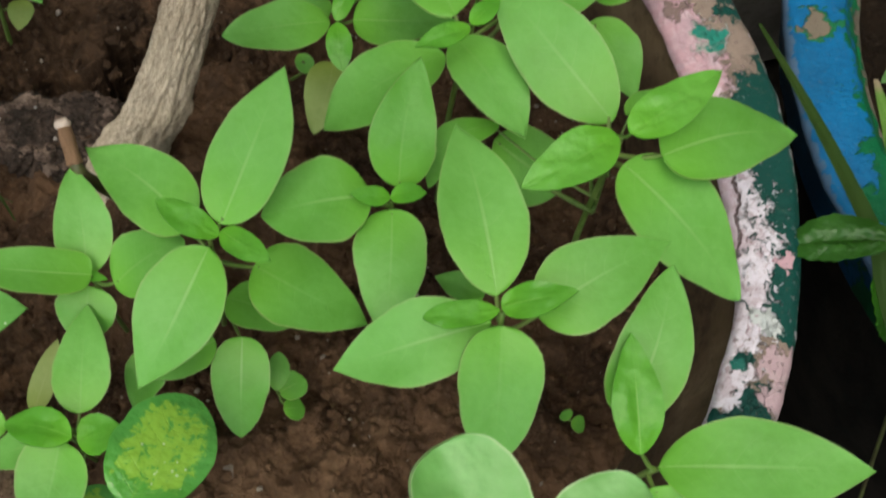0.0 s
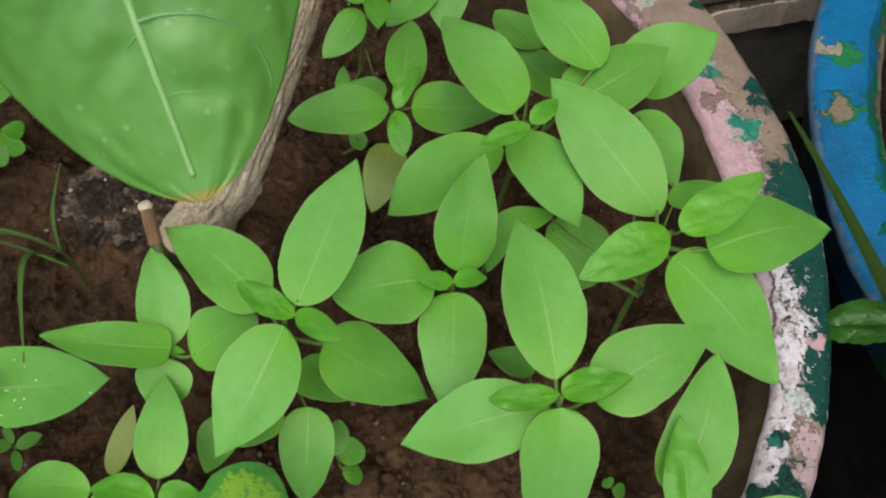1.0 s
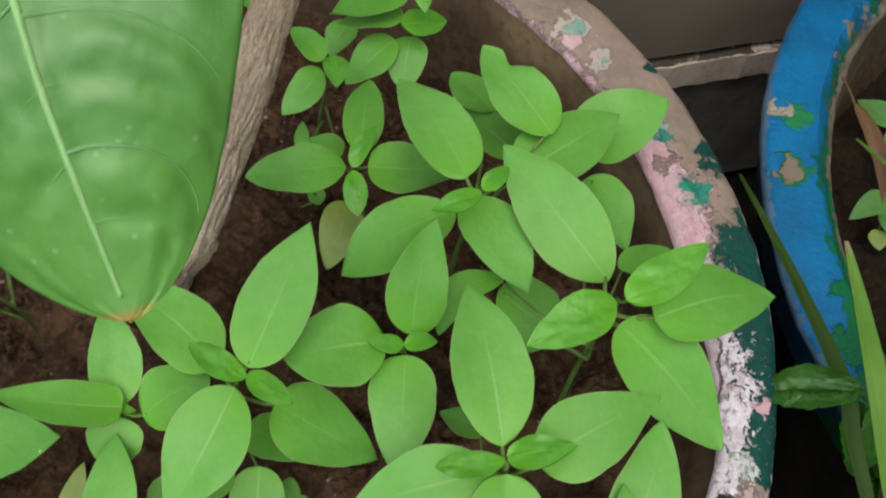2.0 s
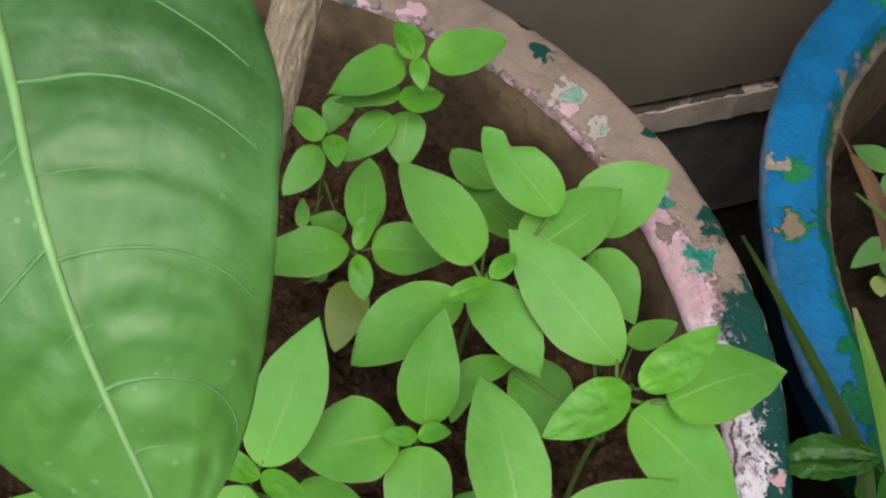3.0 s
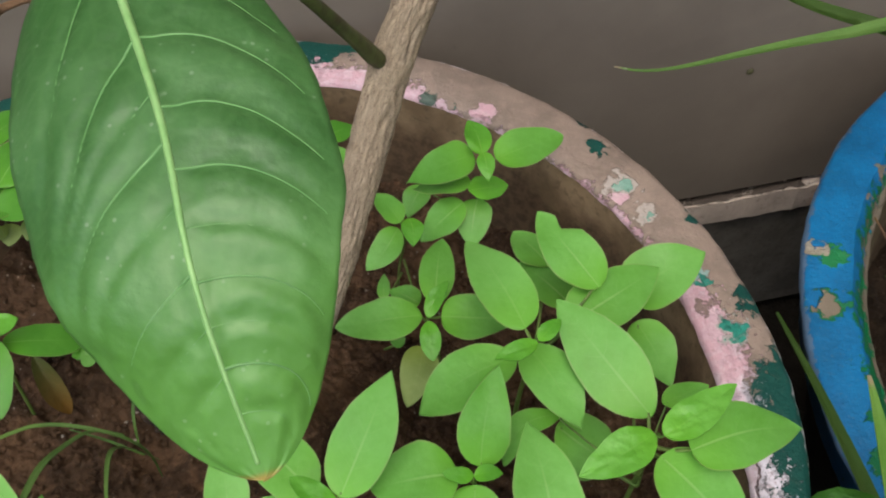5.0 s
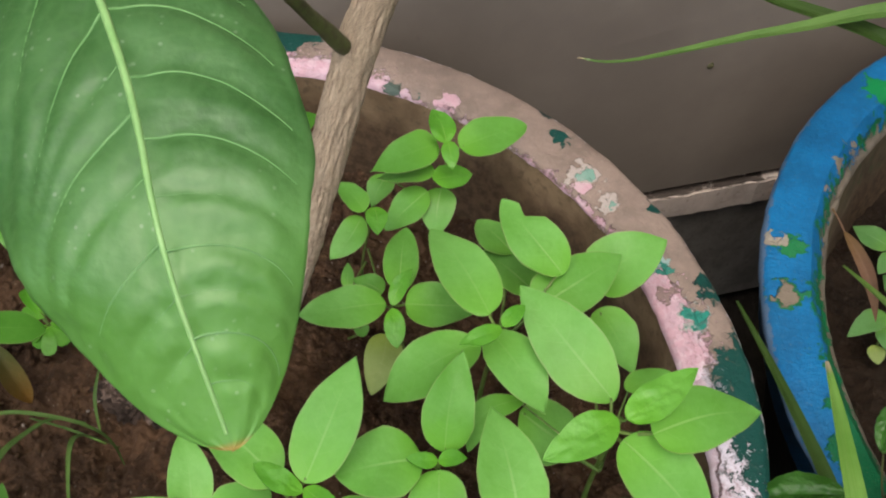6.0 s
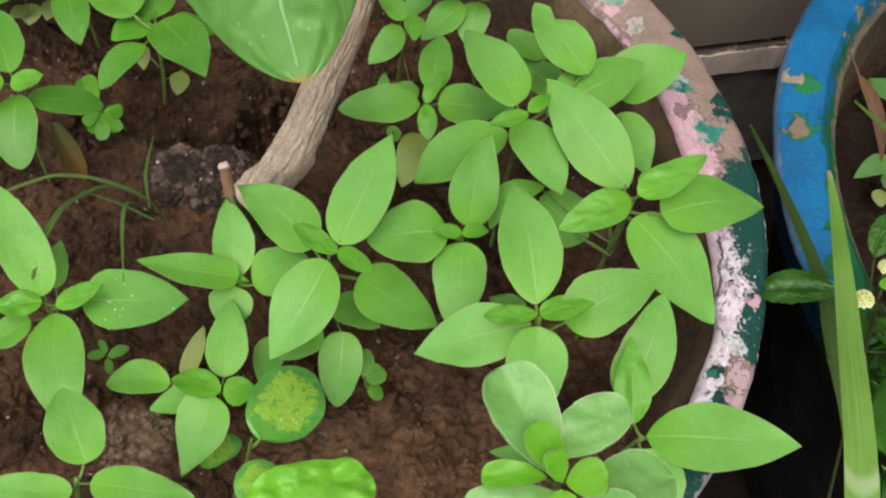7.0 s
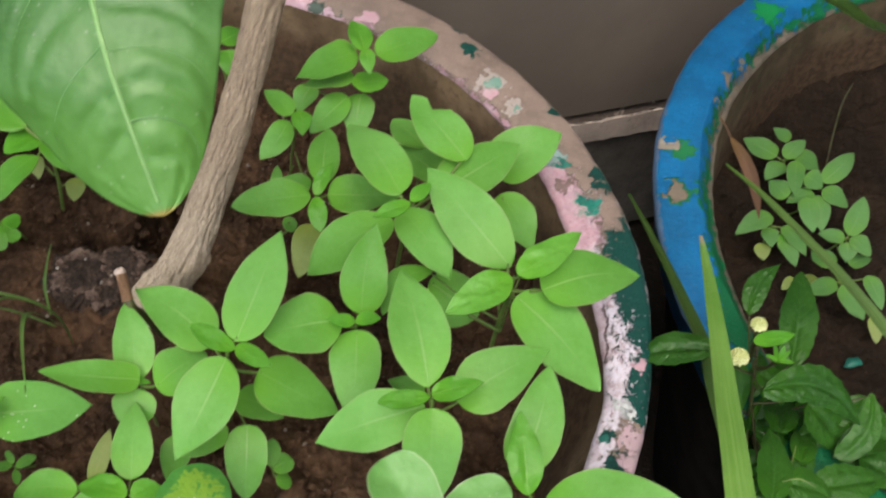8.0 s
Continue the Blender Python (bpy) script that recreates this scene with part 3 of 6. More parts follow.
def tube(points, radii, sides=8, rough=0.0, seed=0.0):
    """A closed tapering tube along smoothly joined points; uv runs round and along it in metres."""
    pts = [Vector(p) for p in points]
    path, rads = [], []
    for i in range(len(pts) - 1):
        a, b = pts[i], pts[i + 1]
        before, after = pts[max(i - 1, 0)], pts[min(i + 2, len(pts) - 1)]
        steps = 6
        for k in range(steps):
            s = k / steps
            h1, h2 = 2 * s**3 - 3 * s**2 + 1, s**3 - 2 * s**2 + s
            h3, h4 = -2 * s**3 + 3 * s**2, s**3 - s**2
            path.append(a * h1 + (b - before) * 0.5 * h2 + b * h3 + (after - a) * 0.5 * h4)
            rads.append(radii[i] * (1 - s) + radii[i + 1] * s)
    path.append(pts[-1])
    rads.append(radii[-1])
    verts, faces, uvs = [], [], []
    side = Vector((1, 0, 0.01))
    run = 0.0
    for i, p in enumerate(path):
        t = (path[min(i + 1, len(path) - 1)] - path[max(i - 1, 0)]).normalized()
        side = (side - t * side.dot(t)).normalized()
        up = t.cross(side)
        run += (p - path[i - 1]).length if i else 0.0
        for k in range(sides):
            a = 2 * math.pi * k / sides
            d = side * math.cos(a) + up * math.sin(a)
            r = rads[i]
            if rough:
                r *= 1 + rough * noise.noise((p + d * r) * 90 + Vector((seed, 0, 0))) + 0.5 * rough * noise.noise(Vector((a * 2.5, run * 60, seed)))
            verts.append(p + d * r)
            uvs.append((abs(k / sides - 0.5) * 2, run * 100))
    n = len(path)
    for i in range(n - 1):
        for k in range(sides):
            a, b = i * sides + k, i * sides + (k + 1) % sides
            faces.append((a, b, b + sides, a + sides))
    faces.append(tuple(reversed(range(sides))))
    faces.append(tuple(range((n - 1) * sides, n * sides)))
    return verts, faces, uvs


def joined(*meshes):
    verts, faces, uvs = [], [], []
    for v, f, u in meshes:
        k = len(verts)
        verts += list(v)
        faces += [tuple(i + k for i in p) for p in f]
        uvs += list(u)
    return verts, faces, uvs


def smooth(x, low, high):
    x = min(1.0, max(0.0, (x - low) / (high - low)))
    return x * x * (3 - 2 * x)


SHAPES = {"broad": (0.5, 0.9), "deep": (0.5, 0.9), "dull": (0.5, 0.9), "young": (0.6, 0.85), "pale": (0.55, 0.85), "variegated": (0.5, 0.42), "quilted": (0.4, 0.4), "speckled": (0.52, 0.9),
          "bitten": (0.5, 0.9), "tiny": (0.6, 0.6), "clover": (0.9, 0.35), "succulent": (0.8, 0.36), "fleshy": (0.7, 0.36), "toothed": (0.5, 0.9), "crinkled": (0.6, 1.15), "dead": (0.6, 0.9)}


def leaf_mesh(length, width, style="broad", seed=0, nu=8, nv=14, arch=0.045, cup=0.1, thick=0.00035, quilt=0.0, rows=5.5, slope=0.6, bow=None, shape=None):
    """A leaf lying along +y, its upper face towards +z: rounded base, drawn-out tip, folded along the midrib, arched lengthwise."""
    rng = random.Random(seed)
    a, b = shape or SHAPES[style]
    peak = a / (a + b)
    top = peak**a * (1 - peak) ** b
    bend, twist, wave = rng.uniform(-0.05, 0.05) if bow is None else bow, rng.uniform(-0.05, 0.05), rng.uniform(0, 9)
    arch *= rng.uniform(0.5, 1.5)
    cup *= rng.uniform(0.3, 1.3)
    verts, uvs, faces = [], [], []
    for j in range(nv + 1):
        v = 0.5 - 0.5 * math.cos(math.pi * (0.02 + 0.98 * j / nv)) if j < nv else 1.0
        half = 0.5 * width * (max(v, 1e-4) ** a * max(1 - v, 0.0) ** b / top)
        for i in range(nu + 1):
            s = 2 * i / nu - 1
            h = half
            if style in ("toothed", "crinkled"):
                h *= 1 + 0.11 * ((v * 17) % 1.0 - 0.5)
            elif half > 0:
                h *= 1 + 0.05 * noise.noise(Vector((seed * 3.1 + s, v * 5, wave))) + 0.03 * noise.noise(Vector((seed * 1.7 + s, v * 14, wave)))
            if style == "bitten" and s > 0 and 0.6 < v < 0.84:
                h *= 0.3 + 0.7 * min(1.0, abs(v - 0.72) / 0.12) + 0.16 * noise.noise(Vector((v * 60, 3.0, 1.0)))
            x = s * h + bend * length * math.sin(math.pi * v)
            y = v * length
            z = arch * length * math.sin(math.pi * v**0.9) - 0.05 * length * v**3
            z += cup * abs(s) ** 1.2 * h + twist * s * h * v
            z += 0.026 * width * math.sin(v * 11 + wave + s * 1.5) * abs(s) ** 2
            if style in ("young", "quilted", "succulent", "fleshy"):
                z += quilt * 1.6 * noise.noise(Vector((x * 240, y * 190, seed))) * min(1.0, 4 * abs(s))
            elif quilt:
                f = ((v - (0.5 * abs(s)) ** 1.4 * slope) * rows + (0.4 if s > 0 else 0.0) + 0.5) % 1.0
                z += 0.15 * quilt * noise.noise(Vector((x * 130, y * 110, seed)))
                z += quilt * smooth(v, 0.99, 0.7) * math.sin(math.pi * f) ** 0.6 * min(1.0, 3 * abs(s)) * (1 - 0.6 * abs(s))
            verts.append(Vector((x, y, z)))
            uvs.append((0.5 + 0.5 * s, v))
    row = nu + 1
    n = len(verts)
    for k in range(n):
        verts.append(verts[k] - Vector((0, 0, thick)))
        uvs.append(uvs[k])
    for j in range(nv):
        for i in range(nu):
            p = j * row + i
            faces.append((p, p + 1, p + row + 1, p + row))
            faces.append((n + p, n + p + row, n + p + row + 1, n + p + 1))
    for start, sign in ((0, 1), (nu, -1)):
        k = len(verts)
        for j in range(nv + 1):
            p = j * row + start
            verts += [verts[p], verts[n + p]]
            uvs += [uvs[p], uvs[p]]
        for j in range(nv):
            q = k + 2 * j
            faces.append((q, q + 2, q + 3, q + 1) if sign > 0 else (q, q + 1, q + 3, q + 2))
    return verts, faces, uvs


def leaf_pose(base, azimuth, pitch, roll=0.0):
    """Leaf along its azimuth (degrees from +x), rising by pitch."""
    return pose(*base) @ pose(0, 0, 0, 0, 0, azimuth - 90) @ pose(0, 0, 0, pitch, 0, 0) @ pose(0, 0, 0, 0, roll, 0)


def flower_head(radius):
    """A dome of small florets in spiral rows."""
    verts, faces = [], []
    bm = bmesh.new()
    bmesh.ops.create_icosphere(bm, subdivisions=1, radius=1.0)
    unit, tris = [v.co.copy() for v in bm.verts], [tuple(v.index for v in f.verts) for f in bm.faces]
    bm.free()
    for k in range(44):
        h = 1 - 1.3 * (k + 0.5) / 44
        a = k * 2.39996
        d = Vector((math.sqrt(max(0.0, 1 - h * h)) * math.cos(a), math.sqrt(max(0.0, 1 - h * h)) * math.sin(a), h * 0.8))
        s = radius * (0.16 + 0.08 * (k / 44))
        n = len(verts)
        verts += [d * radius * 0.92 + p * s for p in unit]
        faces += [tuple(i + n for i in t) for t in tris]
    n = len(verts)
    verts += [Vector((p.x, p.y, p.z * 0.75)) * radius * 0.85 for p in unit]
    faces += [tuple(i + n for i in t) for t in tris]
    return verts, faces, None


count = [0]
PLANT_LABEL = "young seedling with bright green ovate leaves in brown soil"
DEEP_LABEL = "young seedling with deep green ovate leaves in brown soil"
DULL_LABEL = "small seedling with dull grey-green leaves in the blue planter"


def seedling(node, leaves, label=PLANT_LABEL, category="seedling", ground=0.0, group="seedlings in the planters", lean=0.35, name="seedling", flowers=(), stalk=None, foot_at=None, sturdy=False, tendrils=()):
    """A seedling: leaves set by their offset from the stem's top in mm, azimuth, pitch, length and width in mm,
    look and, where told, roll, sideways bow and the swell of base and tip."""
    count[0] += 1
    rng = random.Random(count[0])
    top = Vector(node)
    foot = Vector((node[0] + rng.uniform(-1, 1) * lean * 0.02, node[1] + rng.uniform(0.2, 1) * lean * 0.03, ground - 0.004))
    if foot_at:
        foot = Vector((*foot_at, ground))
    thing = empty(name, foot, label, category, group)
    inv = Matrix.Translation(-foot)
    size = max(l[5] for l in leaves) / 1000
    r = max(0.0005, (0.034 if sturdy else 0.019) * size)
    tubes = [tube([foot, foot.lerp(top, 0.5) + Vector((rng.uniform(-1, 1), rng.uniform(-1, 1), 0)) * 0.002, top], [r * 1.15, r, r * 0.8], 8)]
    for dx, dy, dz, az, pitch, length, width, style, *fine_form in leaves:
        roll, bow, shape = (fine_form[0], fine_form[1], fine_form[2:]) if fine_form else (rng.uniform(-7, 7), None, None)
        base = top + Vector((dx, dy, dz)) / 1000
        way = Vector((math.cos(radians(az)) * math.cos(radians(pitch)), math.sin(radians(az)) * math.cos(radians(pitch)), math.sin(radians(pitch))))
        lv = min(1.0, max(0.0, (base.z - foot.z) / max(top.z - foot.z, 1e-4) - 0.06))
        joint = foot.lerp(top, lv)
        if (base - joint).length > 0.0015:
            mid = joint.lerp(base, 0.5) + Vector((0, 0, -0.1 * (base - joint).length))
            pr = max(0.0004, 0.03 * width / 1000)
            tubes.append(tube([joint, mid, base + way * 0.0015], [pr * 1.2, pr, pr * 0.8], 6))
        count[0] += 1
        fine = (14, 34) if style in ("crinkled", "toothed", "young", "quilted", "succulent", "fleshy") else (10, 24)
        shape = leaf_mesh(length / 1000, width / 1000, style, count[0], *(fine if length > 12 else (4, 7)), quilt={"crinkled": 0.2, "toothed": 0.12, "young": 0.038, "quilted": 0.07, "succulent": 0.03, "fleshy": 0.03}.get(style, 0.0) * width / 1000, rows=9.0, bow=bow, shape=shape, **(dict(cup=0.22, arch=0.02, thick=0.0011) if style in ("succulent", "fleshy") else {}))
        part("leaf", shape, LEAF[style], thing, m=inv @ leaf_pose(base, az, pitch, roll))
    for x, y, z, r in flowers:
        head = Vector((x, y, z))
        tubes.append(tube([top - Vector((0, 0, 0.01)), top.lerp(head, 0.6) - Vector((0, 0, 0.006)), head - Vector((0, 0, r * 0.5))], [0.0009, 0.0007, 0.0006], 6))
        part("flower_head", flower_head(r), PETAL, thing, "small round cream and yellow flower head", inv @ Matrix.Translation(head))
    for line in tendrils:
        part("tendril", tube(line, [0.0003, 0.00035, 0.0003], 6), STALK, thing, "thin pale green shoot", inv)
    part("stem", joined(*tubes), stalk or STALK, thing, m=inv)
    return thing


# ---- setting ----
def grid_sheet(size, cells, height):
    """A square sheet with a height for every place."""
    verts, faces = [], []
    for j in range(cells + 1):
        for i in range(cells + 1):
            x, y = size * (i / cells - 0.5), size * (j / cells - 0.5)
            verts.append((x, y, height(x, y)))
    for j in range(cells):
        for i in range(cells):
            p = j * (cells + 1) + i
            faces.append((p, p + 1, p + cells + 2, p + cells + 1))
    return verts, faces, None


def slab(size, at, yaw, bevel, material, name, parent=None, cuts=0, rough=0.0, grain=45):
    bm = bmesh.new()
    bmesh.ops.create_cube(bm, size=1.0)
    bmesh.ops.scale(bm, vec=size, verts=bm.verts)
    if cuts:
        bmesh.ops.subdivide_edges(bm, edges=[e for e in bm.edges if e.calc_length() > 0.5], cuts=cuts)
    bmesh.ops.bevel(bm, geom=[e for e in bm.edges if e.calc_face_angle(0) > 0.5], offset=bevel, segments=2, affect="EDGES")
    if rough:
        for v in bm.verts:
            v.co += Vector(noise.noise_vector(v.co * grain)) * rough
    ob = part(name, bm, material, parent, m=pose(*at, 0, 0, yaw))
    ob.data.polygons.foreach_set("use_smooth", [False] * len(ob.data.polygons))
    return ob


YAW = 20.5
WALL_FOOT = Vector((0.196, 0.288, 0.0))
ALONG, AWAY = Vector((math.cos(radians(YAW)), math.sin(radians(YAW)), 0)), Vector((-math.sin(radians(YAW)), math.cos(radians(YAW)), 0))
FLOOR = -0.27
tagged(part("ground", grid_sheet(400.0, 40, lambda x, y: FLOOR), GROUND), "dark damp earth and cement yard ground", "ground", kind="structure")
at = WALL_FOOT + AWAY * 0.0945
tagged(slab((8.0, 0.2, 2.76), (at.x, at.y, 1.2495), YAW, 0.003, WALL, "wall_north", cuts=500, rough=0.0003), "grey-brown painted plaster wall behind the planters", "wall", kind="structure")
at = WALL_FOOT + AWAY * 0.046
tagged(slab((8.0, 0.1, 0.11), (at.x, at.y, -0.2102), YAW, 0.004, PLINTH, "plinth", cuts=220, rough=0.0008), "dark stained cement plinth at the wall's foot", "plinth", kind="structure")
# backing block added so no light leaks through the crack above the ledge
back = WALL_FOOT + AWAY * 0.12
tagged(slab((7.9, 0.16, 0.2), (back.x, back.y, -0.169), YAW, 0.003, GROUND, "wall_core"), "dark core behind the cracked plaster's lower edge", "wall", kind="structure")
# unseen wall, added only to block sky light on the blue planter's side
at = WALL_FOOT + ALONG * 0.8 - AWAY * 1.5
tagged(slab((0.2, 3.0, 2.76), (at.x, at.y, 1.2495), YAW, 0.003, WALL, "wall_east", cuts=60, rough=0.0003), "grey-brown painted plaster side wall beyond the blue planter", "wall", kind="structure")
at = WALL_FOOT + AWAY * 0.0115
tagged(slab((8.0, 0.04, 0.0215), (at.x, at.y, -0.1438), YAW, 0.0012, LEDGE, "ledge", cuts=1500, rough=0.0016, grain=140), "chipped pinkish cement ledge along the wall", "ledge", kind="structure")


def lathe(profile, segments=320, rough=0.0004, z_rough=0.0, wobble=0.0, seed=0.0, thin=None):
    """A surface of revolution from (radius, z) pairs, with the small unevenness of cast cement."""
    verts, faces = [], []
    n = len(profile)
    for k in range(segments):
        a = 2 * math.pi * k / segments
        c, s = math.cos(a), math.sin(a)
        for r, z in profile:
            if thin:
                r += thin(math.degrees(math.atan2(s, c)), r, z)
            p = Vector((c * r, s * r, z))
            d = rough * (noise.noise(p * 70 + Vector((seed, 0, 0))) + 0.7 * noise.noise(p * 260)) + wobble * noise.noise(Vector((c * 1.5, s * 1.5, seed)))
            verts.append((c * (r + d), s * (r + d), z + rough * noise.noise(p * 120) + z_rough * noise.noise(p * 30)))
    for k in range(segments):
        for i in range(n - 1):
            p, q = k * n + i, (k + 1) % segments * n + i
            faces.append((p, q, q + 1, p + 1))
    return verts, faces, None


def arc(cx, cz, r, a0, a1, steps):
    return [(cx + r * math.cos(radians(a0 + (a1 - a0) * i / steps)), cz + r * math.sin(radians(a0 + (a1 - a0) * i / steps))) for i in range(steps + 1)]


def planter(name, at, radius, top, band, bottom, rim_paint, inside, label, thinner=0.0, bevel=0.0):
    """A cast cement pot: heavy rounded rim, sloping outer wall, inner wall and foot."""
    pot = empty(name, (at[0], at[1], bottom), label, "planter")
    m = Matrix.Translation((0, 0, -bottom))

    def thin(angle, r, z):
        """The rim is cast thinner on one side."""
        side = smooth(angle, 14, -14) if angle > -90 else smooth(angle, -150, -90)
        return thinner * side * smooth(r, radius - 0.006, radius - band) * smooth(z, top - 0.045, top - 0.015)

    ring = arc(radius - 0.0036, top - 0.004, 0.004, -80, 80, 6) + [(radius - band * f, top + 0.0012 * math.sin(math.pi * f) - bevel * max(0.0, f - 0.68) / 0.27) for f in (0.45, 0.6, 0.665, 0.68, 0.695, 0.75, 0.84)]
    ring += arc(radius - band + 0.003, top - bevel - 0.003, 0.003, 95, 180, 5)
    ring = [(radius - 0.02, top - 0.032), (radius - 0.006, top - 0.028)] + ring
    part("rim", lathe(ring, rough=0.0007, wobble=0.001, thin=thin), rim_paint, pot, "thick rounded rim with peeling layers of old paint", m)
    inner = [(radius - band + 0.0005, top - bevel - 0.003), (radius - band - 0.001, top - bevel - 0.012), (radius - band - 0.003, top - 0.03), (radius - band - 0.007, top - 0.06), (radius - band - 0.012, top - 0.09)]
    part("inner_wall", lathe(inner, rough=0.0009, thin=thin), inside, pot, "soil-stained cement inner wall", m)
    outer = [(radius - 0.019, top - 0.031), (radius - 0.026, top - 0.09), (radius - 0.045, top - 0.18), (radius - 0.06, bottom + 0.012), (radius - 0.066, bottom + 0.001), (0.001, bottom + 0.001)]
    part("outer_wall", lathe(outer, 160), SHADED_OUTSIDE, pot, "dark damp-stained outer wall", m)
    return pot


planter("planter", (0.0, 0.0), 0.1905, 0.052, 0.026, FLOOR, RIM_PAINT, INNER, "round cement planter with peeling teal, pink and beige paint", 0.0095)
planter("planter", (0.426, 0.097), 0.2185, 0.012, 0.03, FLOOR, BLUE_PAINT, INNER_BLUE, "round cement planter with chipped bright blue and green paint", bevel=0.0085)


HOLLOWS = ((-0.0125, 0.0685, 0.0145, 0.05), (-0.003, 0.076, 0.0145, 0.045), (-0.006, 0.056, 0.0145, 0.045), (-0.023, 0.055, 0.0105, 0.03), (-0.04, 0.053, 0.012, 0.012), (0.012, 0.078, 0.012, 0.018), (-0.045, 0.005, 0.012, 0.004), (0.06, 0.03, 0.014, 0.005), (-0.06, 0.06, 0.016, 0.005))


def soil_disc(radius, cells, mean, seed, mound=0.0):
    """Lumpy soil, clipped to the round of a pot."""
    verts, faces, index = [], [], {}
    step = 2 * radius / cells
    for j in range(cells + 1):
        for i in range(cells + 1):
            x, y = -radius + i * step, -radius + j * step
            r = math.hypot(x, y)
            if r > radius:
                continue
            p = Vector((x + seed, y, 0))
            z = mean + 0.006 * noise.fractal(p * 22, 0.9, 2.1, 3) + 0.0032 * noise.fractal(p * 85, 0.8, 2.1, 4) + 0.0016 * noise.noise(p * 330)
            z -= 0.003 * max(0.0, noise.noise(p * 48)) ** 0.5
            z += 0.0022 * (0.35 - abs(noise.noise(p * 120))) + 0.0012 * (0.35 - abs(noise.noise(p * 300)))
            z += 0.002 * smooth(noise.noise(p * 42) + 0.35 * noise.noise(p * 150), -0.04, 0.1) + 0.0009 * smooth(noise.noise(p * 105) + 0.3 * noise.noise(p * 330), 0.0, 0.12) - 0.0015
            if mound:
                q = 0.004 * noise.noise(p * 75) + 0.0028 * noise.noise(p * 230)
                for hx, hy, wide, deep in HOLLOWS:
                    z -= deep * smooth(math.hypot(x - hx, y - hy) + q, wide, wide - 0.0024)
            z += mound * math.exp(-((x - 0.012) ** 2 + (y - 0.012) ** 2) / 0.0011) + 0.004 * max(0.0, (r - radius * 0.86) / radius * 7)
            index[i, j] = len(verts)
            verts.append((x, y, z))
    for (i, j), p in index.items():
        if (i + 1, j) in index and (i + 1, j + 1) in index and (i, j + 1) in index:
            faces.append((p, index[i + 1, j], index[i + 1, j + 1], index[i, j + 1]))
    return verts, faces, None


tagged(part("soil", soil_disc(0.1625, 420, 0.0, 3.0, 0.026), SOIL), "lumpy damp brown potting soil in the planter", "soil", kind="stuff")
tagged(part("soil", soil_disc(0.186, 260, 0.0, 9.0), SHADED_SOIL, m=pose(0.426, 0.097, -0.052)), "lumpy brown soil in the blue planter", "soil", kind="stuff")


def lump(radius, seed, squash=0.7, rough=0.35, sub=2, grit=0.0):
    bm = bmesh.new()
    bmesh.ops.create_icosphere(bm, subdivisions=sub, radius=radius)
    for v in bm.verts:
        p = v.co / radius
        v.co *= 1 + rough * noise.noise(p * 1.6 + Vector((seed * 7.7, 0, 0))) + 0.5 * rough * noise.noise(p * 4 + Vector((0, seed, 0)))
        if grit:
            v.co *= 1 + grit * noise.noise(p * 9) + 0.6 * grit * noise.noise(p * 21)
        v.co.z *= squash
    return bm


def crumbs(count, radius, cx, cy, z, seed, small=0.0004, extra=0.0018, sub=1):
    """Crumbs of soil and grit, joined."""
    rng = random.Random(seed)
    kinds = []
    for k in range(6):
        bm = lump(1.0, k + seed, 0.7, 0.75, sub, 0.3 if sub > 1 else 0.0)
        kinds.append(([v.co.copy() for v in bm.verts], [tuple(v.index for v in f.verts) for f in bm.faces]))
        bm.free()
    verts, faces = [], []
    for _ in range(count):
        a, r = rng.uniform(0, 6.283), radius * math.sqrt(rng.random())
        s = small + extra * rng.random() ** 4
        turn = Euler((rng.uniform(0, 6), rng.uniform(0, 6), rng.uniform(0, 6))).to_matrix()
        v, f = rng.choice(kinds)
        k = len(verts)
        x, y = r * math.cos(a), r * math.sin(a)
        zz = z + 0.006 * noise.fractal(Vector((x + 3.0, y, 0)) * 22, 0.9, 2.1, 3)
        verts += [turn @ (p * s) + Vector((cx + x, cy + y, zz)) for p in v]
        faces += [tuple(i + k for i in p) for p in f]
    return verts, faces, None


tagged(part("soil_crumbs", crumbs(7000, 0.155, 0, 0, 0.0006, 4, 0.0004, 0.0022), SOIL), "small crumbs of soil and grit", "soil", kind="stuff")
tagged(part("soil_crumbs", crumbs(500, 0.17, 0.426, 0.097, -0.052, 5), SHADED_SOIL), "small crumbs of soil in the blue planter", "soil", kind="stuff")
tagged(part("soil_lumps", crumbs(260, 0.155, 0, 0, -0.0012, 14, 0.0012, 0.0055, 3), SOIL), "rough lumps of dark soil", "soil", kind="stuff")


